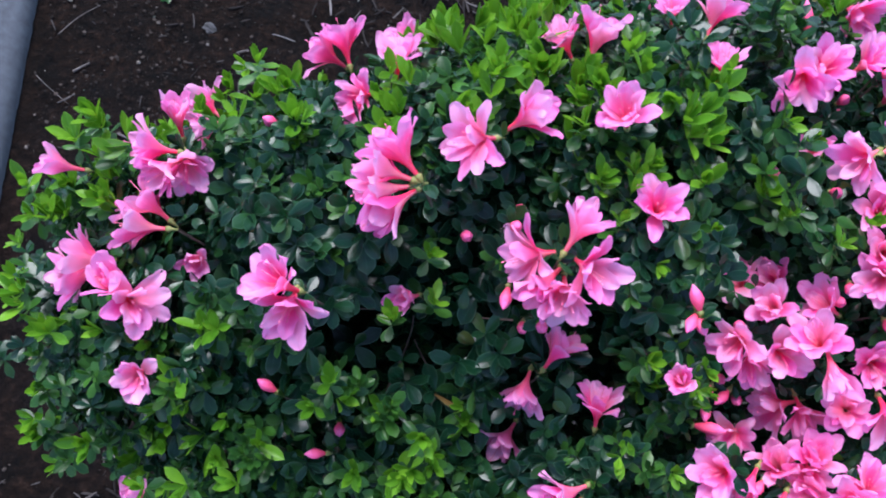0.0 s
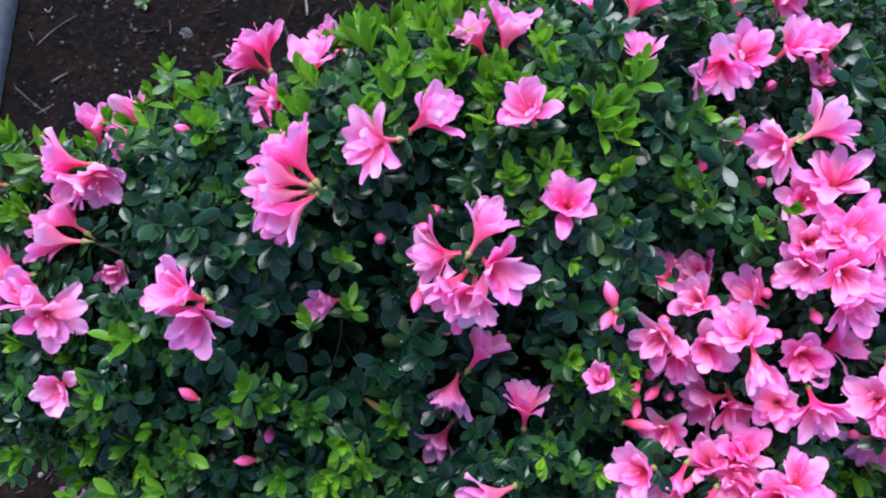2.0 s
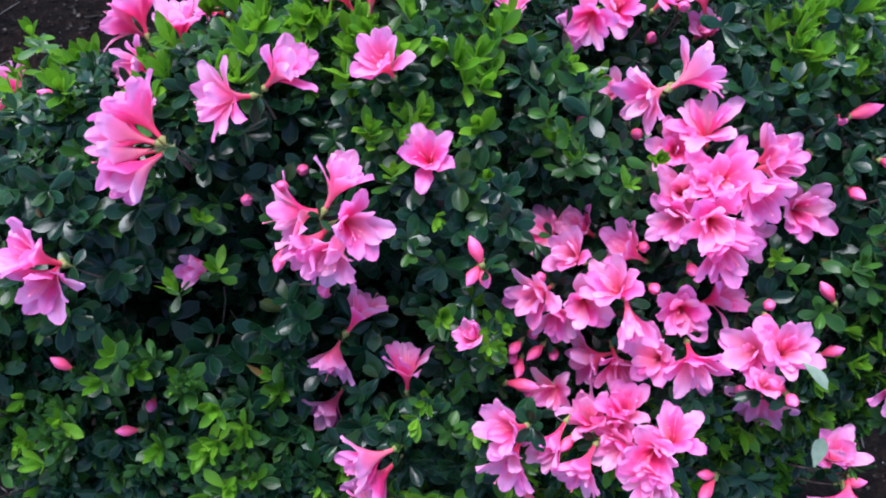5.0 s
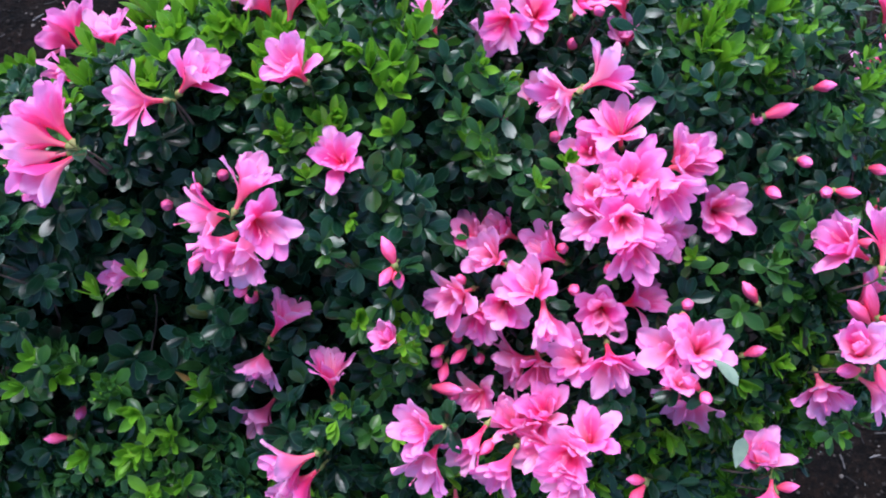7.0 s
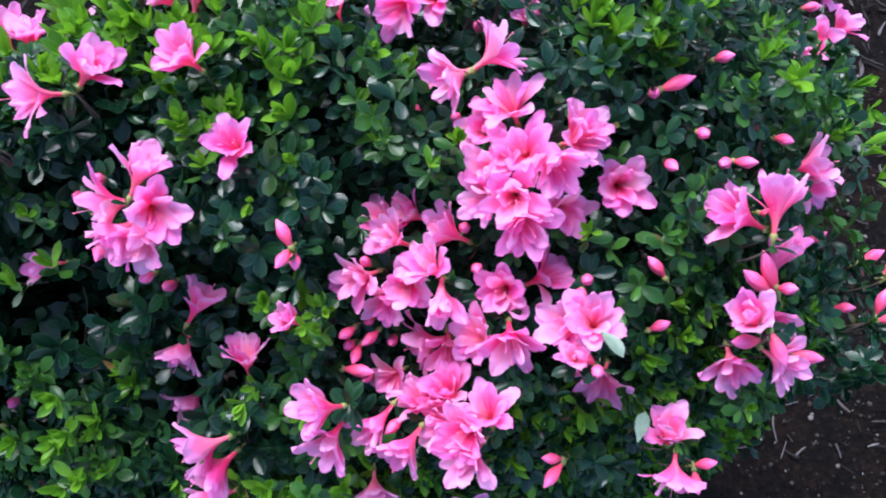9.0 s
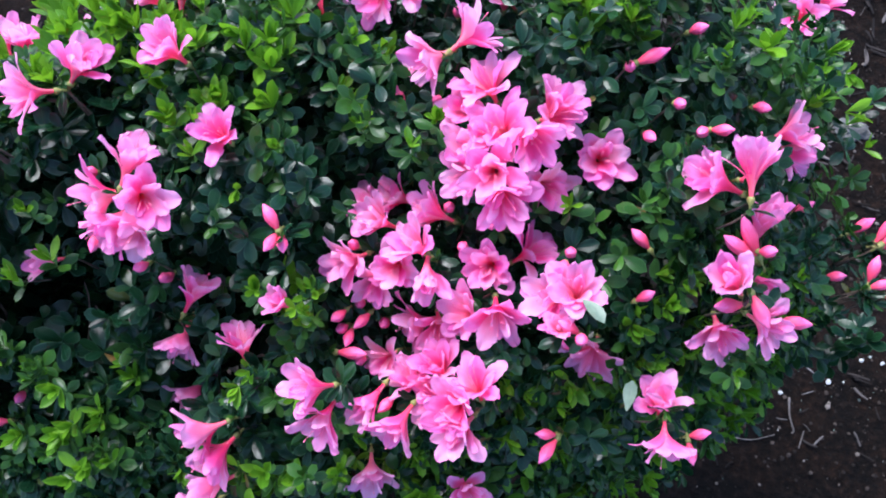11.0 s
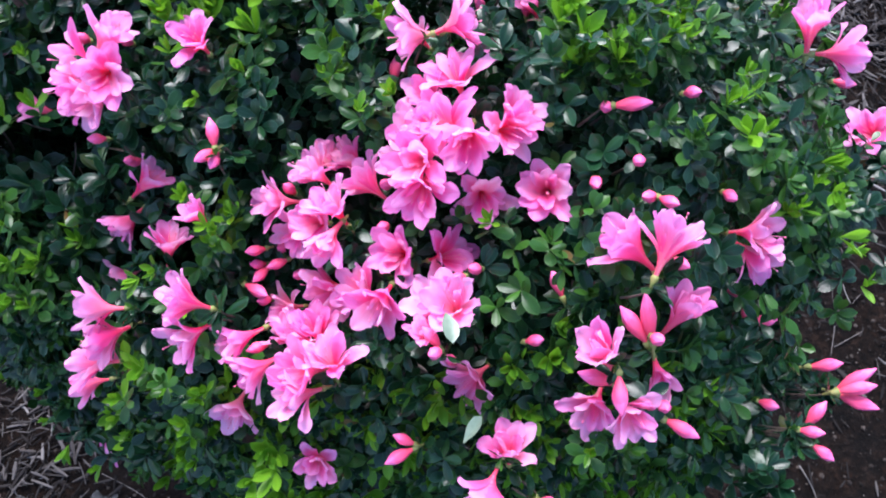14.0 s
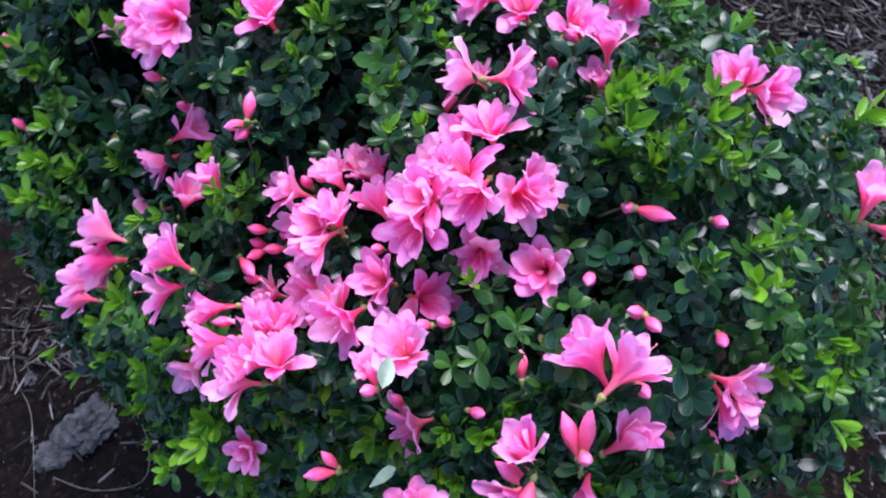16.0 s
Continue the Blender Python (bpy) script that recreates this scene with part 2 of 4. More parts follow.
# ---------------------------------------------------------------- kerb and ground litter
def build_kerb():
    """A concrete edging along the bed, with a rounded arris."""
    prof = [(-0.35, -0.1), (-0.35, 0.033), (-0.06, 0.035), (-0.022, 0.032), (-0.008, 0.024), (0.0, 0.01), (0.004, -0.1)]
    vs, fs = [], []
    stations = np.linspace(-6.0, 9.0, 150)
    for y in stations:
        wob = 0.002 * noise.noise(Vector((y * 8, 0, 0)))
        for px, pz in prof:
            vs.append((-0.590 - 0.200 * y + px + wob, y, pz + 0.5 * wob))
    n = len(prof)
    for i in range(len(stations) - 1):
        for k in range(n - 1):
            fs.append((i * n + k, i * n + k + 1, (i + 1) * n + k + 1, (i + 1) * n + k))
    fs += [tuple(range(n)), tuple(range((len(stations) - 1) * n, len(stations) * n))[::-1]]
    tagged(new("kerb", mesh_from("kerb", vs, fs, mat_kerb)), "grey concrete kerb with a rounded edge along the bed", "kerb", kind="structure")


def pebble_verts(r, size, flat):
    """A small uneven stone."""
    vs, fs = [], []
    for i in range(3):
        for k in range(5):
            a, b = 2 * math.pi * k / 5 + 0.5 * i, math.pi * (i + 0.6) / 3.2
            d = size * r.uniform(0.75, 1.2)
            vs.append((d * math.sin(b) * math.cos(a), d * math.sin(b) * math.sin(a), d * flat * math.cos(b)))
    for i in range(2):
        for k in range(5):
            fs.append((i * 5 + k, i * 5 + (k + 1) % 5, (i + 1) * 5 + (k + 1) % 5, (i + 1) * 5 + k))
    fs += [tuple(range(5))[::-1], tuple(range(10, 15))]
    return vs, fs


def scatter_grit(name, label, count, low, high, stops, seed, spots):
    """Crumbs of stone and soil on the ground, one joined sheet of grit."""
    r = np.random.default_rng(seed)
    pieces = []
    for _ in range(count):
        cx, cy, sx, sy = spots[r.integers(len(spots))]
        x, y = r.normal(cx, sx), r.normal(cy, sy)
        if x < -0.590 - 0.200 * y + 0.02:
            continue
        size = low + (high - low) * r.uniform() ** 4
        v, f = pebble_verts(r, size, r.uniform(0.35, 0.8))
        z = ground_height(x, y) + size * 0.25
        pieces.append(([(p[0] + x, p[1] + y, p[2] + z) for p in v], f))
    m, n, l, p = material(name)
    geo = n.new("ShaderNodeNewGeometry")
    col = ramp(n, stops)
    l.new(geo.outputs["Random Per Island"], col.inputs[0])
    l.new(col.outputs[0], p.inputs["Base Color"])
    p.inputs["Roughness"].default_value = 0.9
    p.inputs["Specular IOR Level"].default_value = 0.12
    tagged(new(name, mesh_from(name, *joined(pieces), m, False)), label, "grit", kind="stuff")


def strip_piece(r, length, width, thick, curl):
    """A splinter of bark or dry twig lying on the ground along x."""
    vs, fs = [], []
    for i in range(5):
        t = i / 4 - 0.5
        w = width * (0.62 if i in (0, 4) else 1.0) * r.uniform(0.6, 1.15)
        y = curl * (t * t - 0.1) * length
        z = 0.12 * length * curl * math.sin(3 * t)
        for dy, dz in ((-w, 0), (-w * 0.6, thick), (w * 0.6, thick), (w, 0)):
            vs.append((t * length, y + dy, z + dz))
    for i in range(4):
        for k in range(3):
            fs.append((i * 4 + k, i * 4 + k + 1, i * 4 + k + 5, i * 4 + k + 4))
        fs.append((i * 4 + 3, i * 4, i * 4 + 4, i * 4 + 7))
    fs += [(0, 3, 2, 1), (16, 17, 18, 19)]
    return vs, fs


def scatter_strips(name, label, category, count, sizes, stops, seed, spots):
    r = np.random.default_rng(seed)
    pieces = []
    for _ in range(count):
        cx, cy, sx, sy = spots[r.integers(len(spots))]
        x, y = r.normal(cx, sx), r.normal(cy, sy)
        if x < -0.590 - 0.200 * y + 0.04:
            continue
        length = r.uniform(*sizes)
        v, f = strip_piece(r, length, length * r.uniform(0.025, 0.1), 0.0014, r.uniform(-0.25, 0.25))
        m = pose(x, y, ground_height(x, y) + r.uniform(0.001, 0.014), r.normal(0, 13), r.normal(0, 9), r.uniform(0, 360))
        pieces.append(([tuple(m @ Vector(p)) for p in v], f))
    m, n, l, p = material(name)
    geo = n.new("ShaderNodeNewGeometry")
    col = ramp(n, stops)
    l.new(geo.outputs["Random Per Island"], col.inputs[0])
    l.new(col.outputs[0], p.inputs["Base Color"])
    p.inputs["Roughness"].default_value = 0.9
    p.inputs["Specular IOR Level"].default_value = 0.12
    tagged(new(name, mesh_from(name, *joined(pieces), m, False)), label, category, kind="stuff")


def stone(x, y, size, flat, mat, seed, label, name="stone", category="stone", crumble=0.0):
    """A lump lying on the soil."""
    r = np.random.default_rng(seed)
    bm = bmesh.new()
    bmesh.ops.create_icosphere(bm, subdivisions=4 if size > 0.01 else 2, radius=size)
    off = Vector(r.uniform(0, 50, 3))
    for v in bm.verts:
        d = v.co.normalized()
        k = 1 + 0.45 * noise.noise(d * 1.6 + off) + 0.2 * noise.noise(d * 4.5 + off) + crumble * (abs(noise.noise(d * 7 + off)) + 0.6 * abs(noise.noise(d * 15 + off)) - 0.3)
        v.co = Vector((v.co.x * k, v.co.y * k * 0.8, v.co.z * k * flat))
    me = bpy.data.meshes.new(name)
    bm.to_mesh(me)
    bm.free()
    me.materials.append(mat)
    me.polygons.foreach_set("use_smooth", [crumble == 0] * len(me.polygons))
    ob = new(name, me)
    ob.matrix_basis = pose(x, y, ground_height(x, y) + size * flat * 0.35, 0, 0, r.uniform(0, 360))
    return tagged(ob, label, category)


def fallen_twig(points, thick, label):
    """A dry twig on the soil, through places of the plan."""
    pts = [Vector((x, y, ground_height(x, y) + thick + 0.002)) for x, y in points]
    fine = []
    for i in range(len(pts) - 1):
        p0, p1, p2, p3 = pts[max(i - 1, 0)], pts[i], pts[i + 1], pts[min(i + 2, len(pts) - 1)]
        for t in (0, 0.25, 0.5, 0.75):
            fine.append(0.5 * (2 * p1 + (p2 - p0) * t + (2 * p0 - 5 * p1 + 4 * p2 - p3) * t * t + (3 * p1 - p0 - 3 * p2 + p3) * t ** 3))
    fine.append(pts[-1])
    base = fine[0].copy()
    v, f = tube_along([tuple(p - base) for p in fine], list(np.linspace(thick, thick * 0.55, len(fine))), 6)
    ob = new("fallen_twig", mesh_from("fallen_twig", v, f, mat_dry))
    ob.location = base
    return tagged(ob, label, "twig")


SOIL_TONES = [(0.0, (0.0055, 0.0042, 0.0036)), (0.6, (0.016, 0.0122, 0.0105)), (0.93, (0.05, 0.039, 0.033)), (1.0, (0.14, 0.122, 0.108))]
WOOD_TONES = [(0.0, (0.007, 0.0056, 0.0052)), (0.5, (0.024, 0.02, 0.0185)), (0.9, (0.07, 0.061, 0.057)), (1.0, (0.17, 0.152, 0.143))]
build_kerb()
scatter_grit("soil_grit", "crumbs of soil and small pale stones on the ground", 17000, 0.0008, 0.0048, SOIL_TONES, 21,
             [(-0.5, 0.75, 0.2, 0.25), (1.0, 0.5, 0.25, 0.4), (0.0, -0.15, 0.3, 0.25), (0.9, 0.9, 0.3, 0.3), (0.3, 1.2, 0.4, 0.4)])
scatter_grit("green_grit", "pale green and white chips lying on the soil", 90, 0.001, 0.003, [(0.0, (0.05, 0.055, 0.05)), (0.8, (0.12, 0.155, 0.13)), (1.0, (0.45, 0.46, 0.45))], 22,
             [(0.98, 0.43, 0.07, 0.05), (-0.5, 0.75, 0.18, 0.2), (0.85, 0.36, 0.1, 0.08), (-0.06, -0.2, 0.05, 0.05)])
scatter_strips("dry_litter", "dry grey twigs and splinters on the soil", "litter", 640, (0.006, 0.036), WOOD_TONES, 23,
               [(0.95, 0.55, 0.2, 0.35), (-0.25, -0.1, 0.2, 0.15), (-0.45, 0.7, 0.25, 0.2), (0.75, 0.8, 0.2, 0.3), (0.95, 0.55, 0.2, 0.35), (-0.2, -0.12, 0.15, 0.15)])
scatter_strips("bark_mulch", "grey-brown shredded bark mulch", "mulch", 6500, (0.012, 0.05), WOOD_TONES, 24, [(0.2, 1.55, 0.35, 0.3), (0.6, 1.5, 0.25, 0.3)])
scatter_strips("bark_mulch", "grey-brown bark splinters on dark soil", "mulch", 300, (0.01, 0.04), WOOD_TONES, 26, [(-0.3, -0.04, 0.07, 0.07), (-0.25, -0.12, 0.06, 0.05)])
stone(1.02, 0.91, 0.031, 0.45, mat_pale, 31, "pale grey weathered stone half sunk in soil", crumble=0.2)
stone(0.29, 1.48, 0.024, 0.5, mat_pale, 32, "pale grey rough stone on the bark mulch", crumble=0.3)
stone(-0.080, -0.132, 0.046, 0.38, mat_clod, 33, "crumbling grey dried clod on dark soil", "clod", "clod", 0.38)
stone(-0.081, -0.201, 0.03, 0.25, mat_clod, 34, "flat grey dried clod on dark soil", "clod", "clod", 0.38)
stone(-0.216, -0.165, 0.012, 0.6, mat_clod, 35, "small grey clod on dark soil", "clod", "clod", 0.38)
stone(-0.442, 0.913, 0.013, 0.3, mat_clod, 36, "small brown-grey crumb of dried soil", "clod", "clod", 0.38)
fallen_twig([(-0.046, -0.217), (0.014, -0.179), (0.054, -0.112), (0.010, -0.074), (-0.052, -0.061), (-0.132, -0.065)], 0.0011, "thin dry twig bent in an arc on the soil")
fallen_twig([(-0.318, -0.140), (-0.232, -0.182), (-0.159, -0.193), (-0.033, -0.256)], 0.0012, "thin grey dry twig lying on dark soil")
fallen_twig([(-0.363, -0.139), (-0.330, -0.102), (-0.296, -0.071)], 0.0010, "thin grey dry twig lying on dark soil")
fallen_twig([(-0.340, -0.172), (-0.291, -0.120), (-0.268, -0.071)], 0.0009, "thin grey dry twig lying on dark soil")
fallen_twig([(0.837, 0.702), (0.855, 0.729), (0.871, 0.754)], 0.0010, "thin grey dry twig lying on dark soil")
fallen_twig([(0.826, 0.739), (0.831, 0.717), (0.837, 0.685)], 0.0010, "thin grey dry twig lying on dark soil")
fallen_twig([(0.849, 0.481), (0.878, 0.458), (0.899, 0.432)], 0.0015, "thin grey dry twig lying on dark soil")
fallen_twig([(0.862, 0.364), (0.861, 0.335), (0.866, 0.307)], 0.0022, "short pale dry stick lying on dark soil")
fallen_twig([(0.761, 0.289), (0.796, 0.287), (0.834, 0.299)], 0.0011, "thin grey dry twig lying on dark soil")
fallen_twig([(0.872, 0.281), (0.878, 0.297), (0.883, 0.311)], 0.0012, "thin grey dry twig lying on dark soil")
fallen_twig([(0.887, 0.857), (0.920, 0.889), (0.976, 0.866)], 0.0036, "forked pale dry stick lying on dark soil")
fallen_twig([(0.916, 0.866), (0.947, 0.850), (0.975, 0.836)], 0.0048, "broad brown splinter of bark on dark soil")
fallen_twig([(-0.706, 0.829), (-0.682, 0.873), (-0.651, 0.907)], 0.0012, "thin grey dry twig lying on dark soil")
fallen_twig([(-0.712, 0.731), (-0.681, 0.712), (-0.640, 0.689)], 0.0009, "thin grey dry twig lying on dark soil")
fallen_twig([(-0.654, 0.757), (-0.643, 0.768), (-0.630, 0.780)], 0.0026, "short pale dry stick lying on dark soil")
fallen_twig([(-0.715, 0.908), (-0.706, 0.903), (-0.705, 0.920)], 0.0019, "thin grey dry twig lying on dark soil")
stone(0.850, 0.416, 0.007, 0.6, mat_chip, 70, "small white stone chip on dark soil", crumble=0.15)
stone(0.990, 0.443, 0.004, 0.6, mat_chip, 71, "small white stone chip on dark soil", crumble=0.15)
stone(0.933, 0.401, 0.005, 0.6, mat_chip, 72, "small white stone chip on dark soil", crumble=0.15)
stone(0.850, 0.373, 0.004, 0.6, mat_chip, 73, "small white stone chip on dark soil", crumble=0.15)
stone(1.026, 0.442, 0.004, 0.6, mat_chip, 74, "small white stone chip on dark soil", crumble=0.15)
WEED = (-0.534, 0.954)


FINE, COARSE = (-1, -0.5, 0, 0.5, 1), (-1, 0, 1)


def leaf_grid(length, width, fold, droop, blunt, us=FINE):
    """Verts and faces of one leaf: it starts at the origin, runs along x and faces z."""
    vs, fs = [], []
    rows, w = (7, 5) if us is FINE else (5, 3)
    for i in range(rows):
        v = i / (rows - 1)
        # widest past the middle, blunt towards the tip
        half = 0.5 * width * (0.1 + 0.9 * math.sin(math.pi / 2 * min(1, v / 0.62)) ** 1.25) * max(0.0, 1 - max(0.0, (v - 0.62) / 0.38) ** blunt) ** 0.5
        half = max(half, 0.03 * width)
        z = -droop * length * v * v
        for u in us:
            vs.append((length * v, u * half, z + fold * half * abs(u) ** 1.3))
    for i in range(rows - 1):
        for k in range(w - 1):
            a = i * w + k
            fs.append((a, a + w, a + w + 1, a + 1))
    return np.array(vs), np.array(fs)


def with_across(me, us=FINE):
    """Marks how far each place of a leaf lies from its midrib."""
    rows = 7 if us is FINE else 5
    one = [max(abs(u), 1.0 if i == rows - 1 else 0.0) for i in range(rows) for u in us]
    layer = me.attributes.new("across", "FLOAT", "POINT")
    layer.data.foreach_set("value", one * (len(me.vertices) // len(one)))
    return me


rng = np.random.default_rng(7)
# a store of leaf forms: broad blunt old leaves, longer pointed young ones
OLD_FORMS = [leaf_grid(1, rng.uniform(0.44, 0.56), rng.uniform(-0.5, 0.35), rng.uniform(-0.05, 0.42), rng.uniform(1.8, 2.6)) for _ in range(16)]
NEW_FORMS = [leaf_grid(1, rng.uniform(0.31, 0.42), rng.uniform(0.15, 0.5), rng.uniform(-0.25, 0.2), rng.uniform(1.2, 1.7)) for _ in range(12)]

INNER_FORMS = [leaf_grid(1, rng.uniform(0.46, 0.58), rng.uniform(-0.25, 0.3), rng.uniform(-0.08, 0.25), rng.uniform(2.0, 2.8), COARSE) for _ in range(12)]


class Leaves:
    """Gathers many leaves into one mesh."""

    def __init__(self):
        self.v, self.f, self.count = [], [], 0

    def add(self, form, turn, at, size):
        vs, fs = form
        self.v.append(vs @ (turn.T * size) + at)
        self.f.append(fs + self.count)
        self.count += len(vs)

    def mesh(self, name, mat, us=FINE):
        v, f = np.concatenate(self.v), np.concatenate(self.f)
        return with_across(mesh_from(name, v.tolist(), f.tolist(), mat), us)


def basis(z, rng):
    """A turn whose third column is z, spun by chance."""
    z = z / np.linalg.norm(z)
    a = rng.normal(size=3)
    x = a - z * (a @ z)
    x /= np.linalg.norm(x)
    return np.stack([x, np.cross(z, x), z], 1)


def whorl(at, axis, count, length, rise, forms, emit, rng):
    """Leaves round a shoot's tip. rise: degrees by which they stand up from the flat."""
    b = basis(np.array(axis, float), rng)
    for k in range(count):
        ring = k / count
        a = k * 2.39996 + rng.normal(0, 0.25)
        up = radians(rise + 38 * ring + rng.normal(0, 12))
        out = b @ np.array([math.cos(a) * math.cos(up), math.sin(a) * math.cos(up), math.sin(up)])
        nor = b @ np.array([-math.cos(a) * math.sin(up), -math.sin(a) * math.sin(up), math.cos(up)])
        roll = rng.normal(0, 0.25)
        side = np.cross(nor, out)
        nor, side = nor * math.cos(roll) + side * math.sin(roll), side * math.cos(roll) - nor * math.sin(roll)
        turn = np.stack([out, side, nor], 1)
        size = length * rng.uniform(0.75, 1.15) * (1 - 0.3 * ring)
        emit(forms[rng.integers(len(forms))], turn, np.array(at) + b[:, 2] * (0.25 * length * ring), size)


def weed(x, y):
    """A seedling with a few round leaves on the soil."""
    r = np.random.default_rng(61)
    heap = Leaves()
    whorl((0, 0, 0.008), (0, 0, 1), 7, 0.02, 8, OLD_FORMS, heap.add, r)
    ob = tagged(new("weed"), "small blue-green weed seedling in the soil", "weed")
    ob.location = (x, y, ground_height(x, y))
    sub("leaf", heap.mesh("leaf", mat_middle), ob, kind="stuff")
    sub("stem", mesh_from("stem", *tube_along([(0, 0, -0.005), (0.001, 0, 0.006), (0, 0, 0.012)], [0.001, 0.0009, 0.0007], 6), mat_calyx), ob)


weed(*WEED)


# ---------------------------------------------------------------- the bush
bush = tagged(new("azalea_bush"), "dense evergreen azalea bush with pink double blossoms", "bush")
bush.location = (CX, CY, 0)
bush.empty_display_size = 0.1
shift = np.array([CX, CY, 0.0])


def skin(rng, a_low=0.12):
    """A place by chance on the crown, evenly over its skin, with the way out."""
    while True:
        th = rng.uniform(0, 2 * math.pi)
        a = rng.uniform(a_low, math.pi / 2) if rng.uniform() < 0.45 else math.acos(min(1, math.sqrt(rng.uniform(0, 1)) ** (P_SIDE / 2)))
        if a < a_low:
            continue
        p = on_crown(th, a)
        e = 0.004
        u = on_crown(th + e, a) - on_crown(th - e, a)
        w = on_crown(th, min(a + e, 1.5705)) - on_crown(th, a - e)
        nrm = u.cross(w)
        if nrm.length < 1e-12:
            nrm = Vector((0, 0, 1))
        nrm.normalize()
        if nrm.dot(p - Vector((CX, CY, 0.5))) < 0:
            nrm.negate()
        return np.array(p), np.array(nrm)


def lump(p):
    """The crown's unevenness: clumps stand out, hollows lie back."""
    return 0.028 * noise.noise(Vector(p) * 9) + 0.018 * noise.noise(Vector(p) * 23 + Vector((5, 1, 2)))


FEET, MOUTHS, SPREADS = [], [], []
# sprigs that stand out of the clipped crown: place, spread, number of shoots
SPRIGS = [
    (0.618, 0.25, 0.715, 0.025, 0.035, 0.025, 26),
    (0.635, 0.5, 0.72, 0.02, 0.03, 0.03, 16),
    (0.5, 0.555, 0.83, 0.025, 0.015, 0.02, 9),
    (0.632, 0.35, 0.66, 0.02, 0.05, 0.03, 18),
    (0.625, 0.430, 0.7, 0.03, 0.04, 0.03, 40),
    (0.442, 0.619, 0.79, 0.012, 0.014, 0.012, 9),
    (0.456, 0.600, 0.75, 0.022, 0.025, 0.03, 22),
    (-0.28, 0.17, 0.7, 0.03, 0.06, 0.03, 20),
    (-0.132, 0.306, 0.75, 0.022, 0.016, 0.015, 14),
]


def build_foliage():
    rng = np.random.default_rng(11)
    old, middle, young, inner = Leaves(), Leaves(), Leaves(), Leaves()
    foot, mouth, spread_of = np.array(FEET), np.array(MOUTHS), np.array(SPREADS)
    reach = mouth + (mouth - foot) * 0.7 + np.array([0, 0, 0.035])
    along = reach - foot
    length2 = (along ** 2).sum(1)
    singles = []

    def clear(p, room):
        """Whether a shoot at p leaves the blossoms in the open."""
        k = np.clip(((p - foot) * along).sum(1) / length2, 0.22, 1)
        return ((foot + along * k[:, None] - p) ** 2).sum(1).min() > room * room

    petals_reach = mouth + (mouth - foot) * 0.25 - foot
    petals2 = (petals_reach ** 2).sum(1)

    def pierces(turn, at, size):
        """Whether a leaf would run through a blossom."""
        for part in (0.5, 1.0):
            q = at + turn[:, 0] * size * part + shift
            k = np.clip(((q - foot) * petals_reach).sum(1) / petals2, 0.3, 1)
            d2 = ((foot + petals_reach * k[:, None] - q) ** 2).sum(1)
            over = q - mouth
            if (d2 < (spread_of * (0.3 + 0.6 * k)) ** 2).any() or ((np.hypot(over[:, 0], over[:, 1]) < spread_of * 0.75) & (over[:, 2] > 0) & (over[:, 2] < 0.05)).any():
                return True
        return False

    def kept(store):
        return lambda *leaf: None if pierces(*leaf[1:]) else store.add(*leaf)

    def pick(old_leaf):
        """Young leaves of the shoots along the back of the crown are leaves of their own."""

        def emit(form, turn, at, size):
            if pierces(turn, at, size):
                return
            if len(singles) < 300 and -0.12 < at[0] + CX < 0.34 and 0.27 < at[1] + CY < 0.42:
                m = Matrix([[*(turn[r] * size), at[r]] for r in range(3)] + [[0, 0, 0, 1]])
                singles.append((old_leaf, next(k for k, f in enumerate(OLD_FORMS if old_leaf else NEW_FORMS) if f is form), m))
            else:
                (old if old_leaf else young).add(form, turn, at, size)

        return emit

    for layer, (count, depth, spread) in enumerate([(2050, 0.003, 0.008), (1600, 0.028, 0.014), (2400, 0.065, 0.025), (3100, 0.12, 0.04), (3000, 0.22, 0.07)]):
        for _ in range(count):
            p, nrm = skin(rng)
            out = nrm * 0.75 + np.array([0, 0, 0.4])
            axis = out / np.linalg.norm(out) + rng.normal(0, 0.38, 3)
            w = p + nrm * (lump(p) - depth - abs(rng.normal(0, spread)))
            if hollow(p) > rng.uniform(0.35, 1.0) and layer < 2:
                continue
            big = leaf_size(p)
            if layer < 3 and rng.uniform() > 1.25 - 0.55 * (big - 0.9):
                continue
            if layer < 2 and not clear(w, 0.026 if layer == 0 else 0.02):
                continue
            at = w - shift
            bright = young_share(p) + 0.9 * noise.noise(Vector(p) * 8 + Vector((9, 0, 4))) + rng.normal(0, 0.28)
            if layer == 0 and bright > (0.95 if p[0] > 0.56 else 0.72):
                whorl(at + nrm * 0.014, axis, rng.integers(5, 8), rng.uniform(0.021, 0.03) * (1 if p[1] > 0.27 and -0.1 < p[0] < 0.56 else 0.75), 50, NEW_FORMS, pick(False), rng)
                whorl(at - nrm * 0.002, axis, 5, 0.0185 * big, 0, OLD_FORMS, kept(old), rng)
            elif layer < 2 and bright > (0.3 if layer == 0 else 0.5):
                whorl(at, axis, rng.integers(5, 8), rng.uniform(0.015, 0.019), 20, OLD_FORMS, kept(middle), rng)
            else:
                whorl(at, axis, rng.integers(4, 8), rng.uniform(0.015, 0.021) * big, rng.uniform(0, 30), OLD_FORMS if layer < 2 else INNER_FORMS, pick(True) if layer == 0 else kept(old) if layer == 1 else kept(inner) if layer == 2 else inner.add, rng)
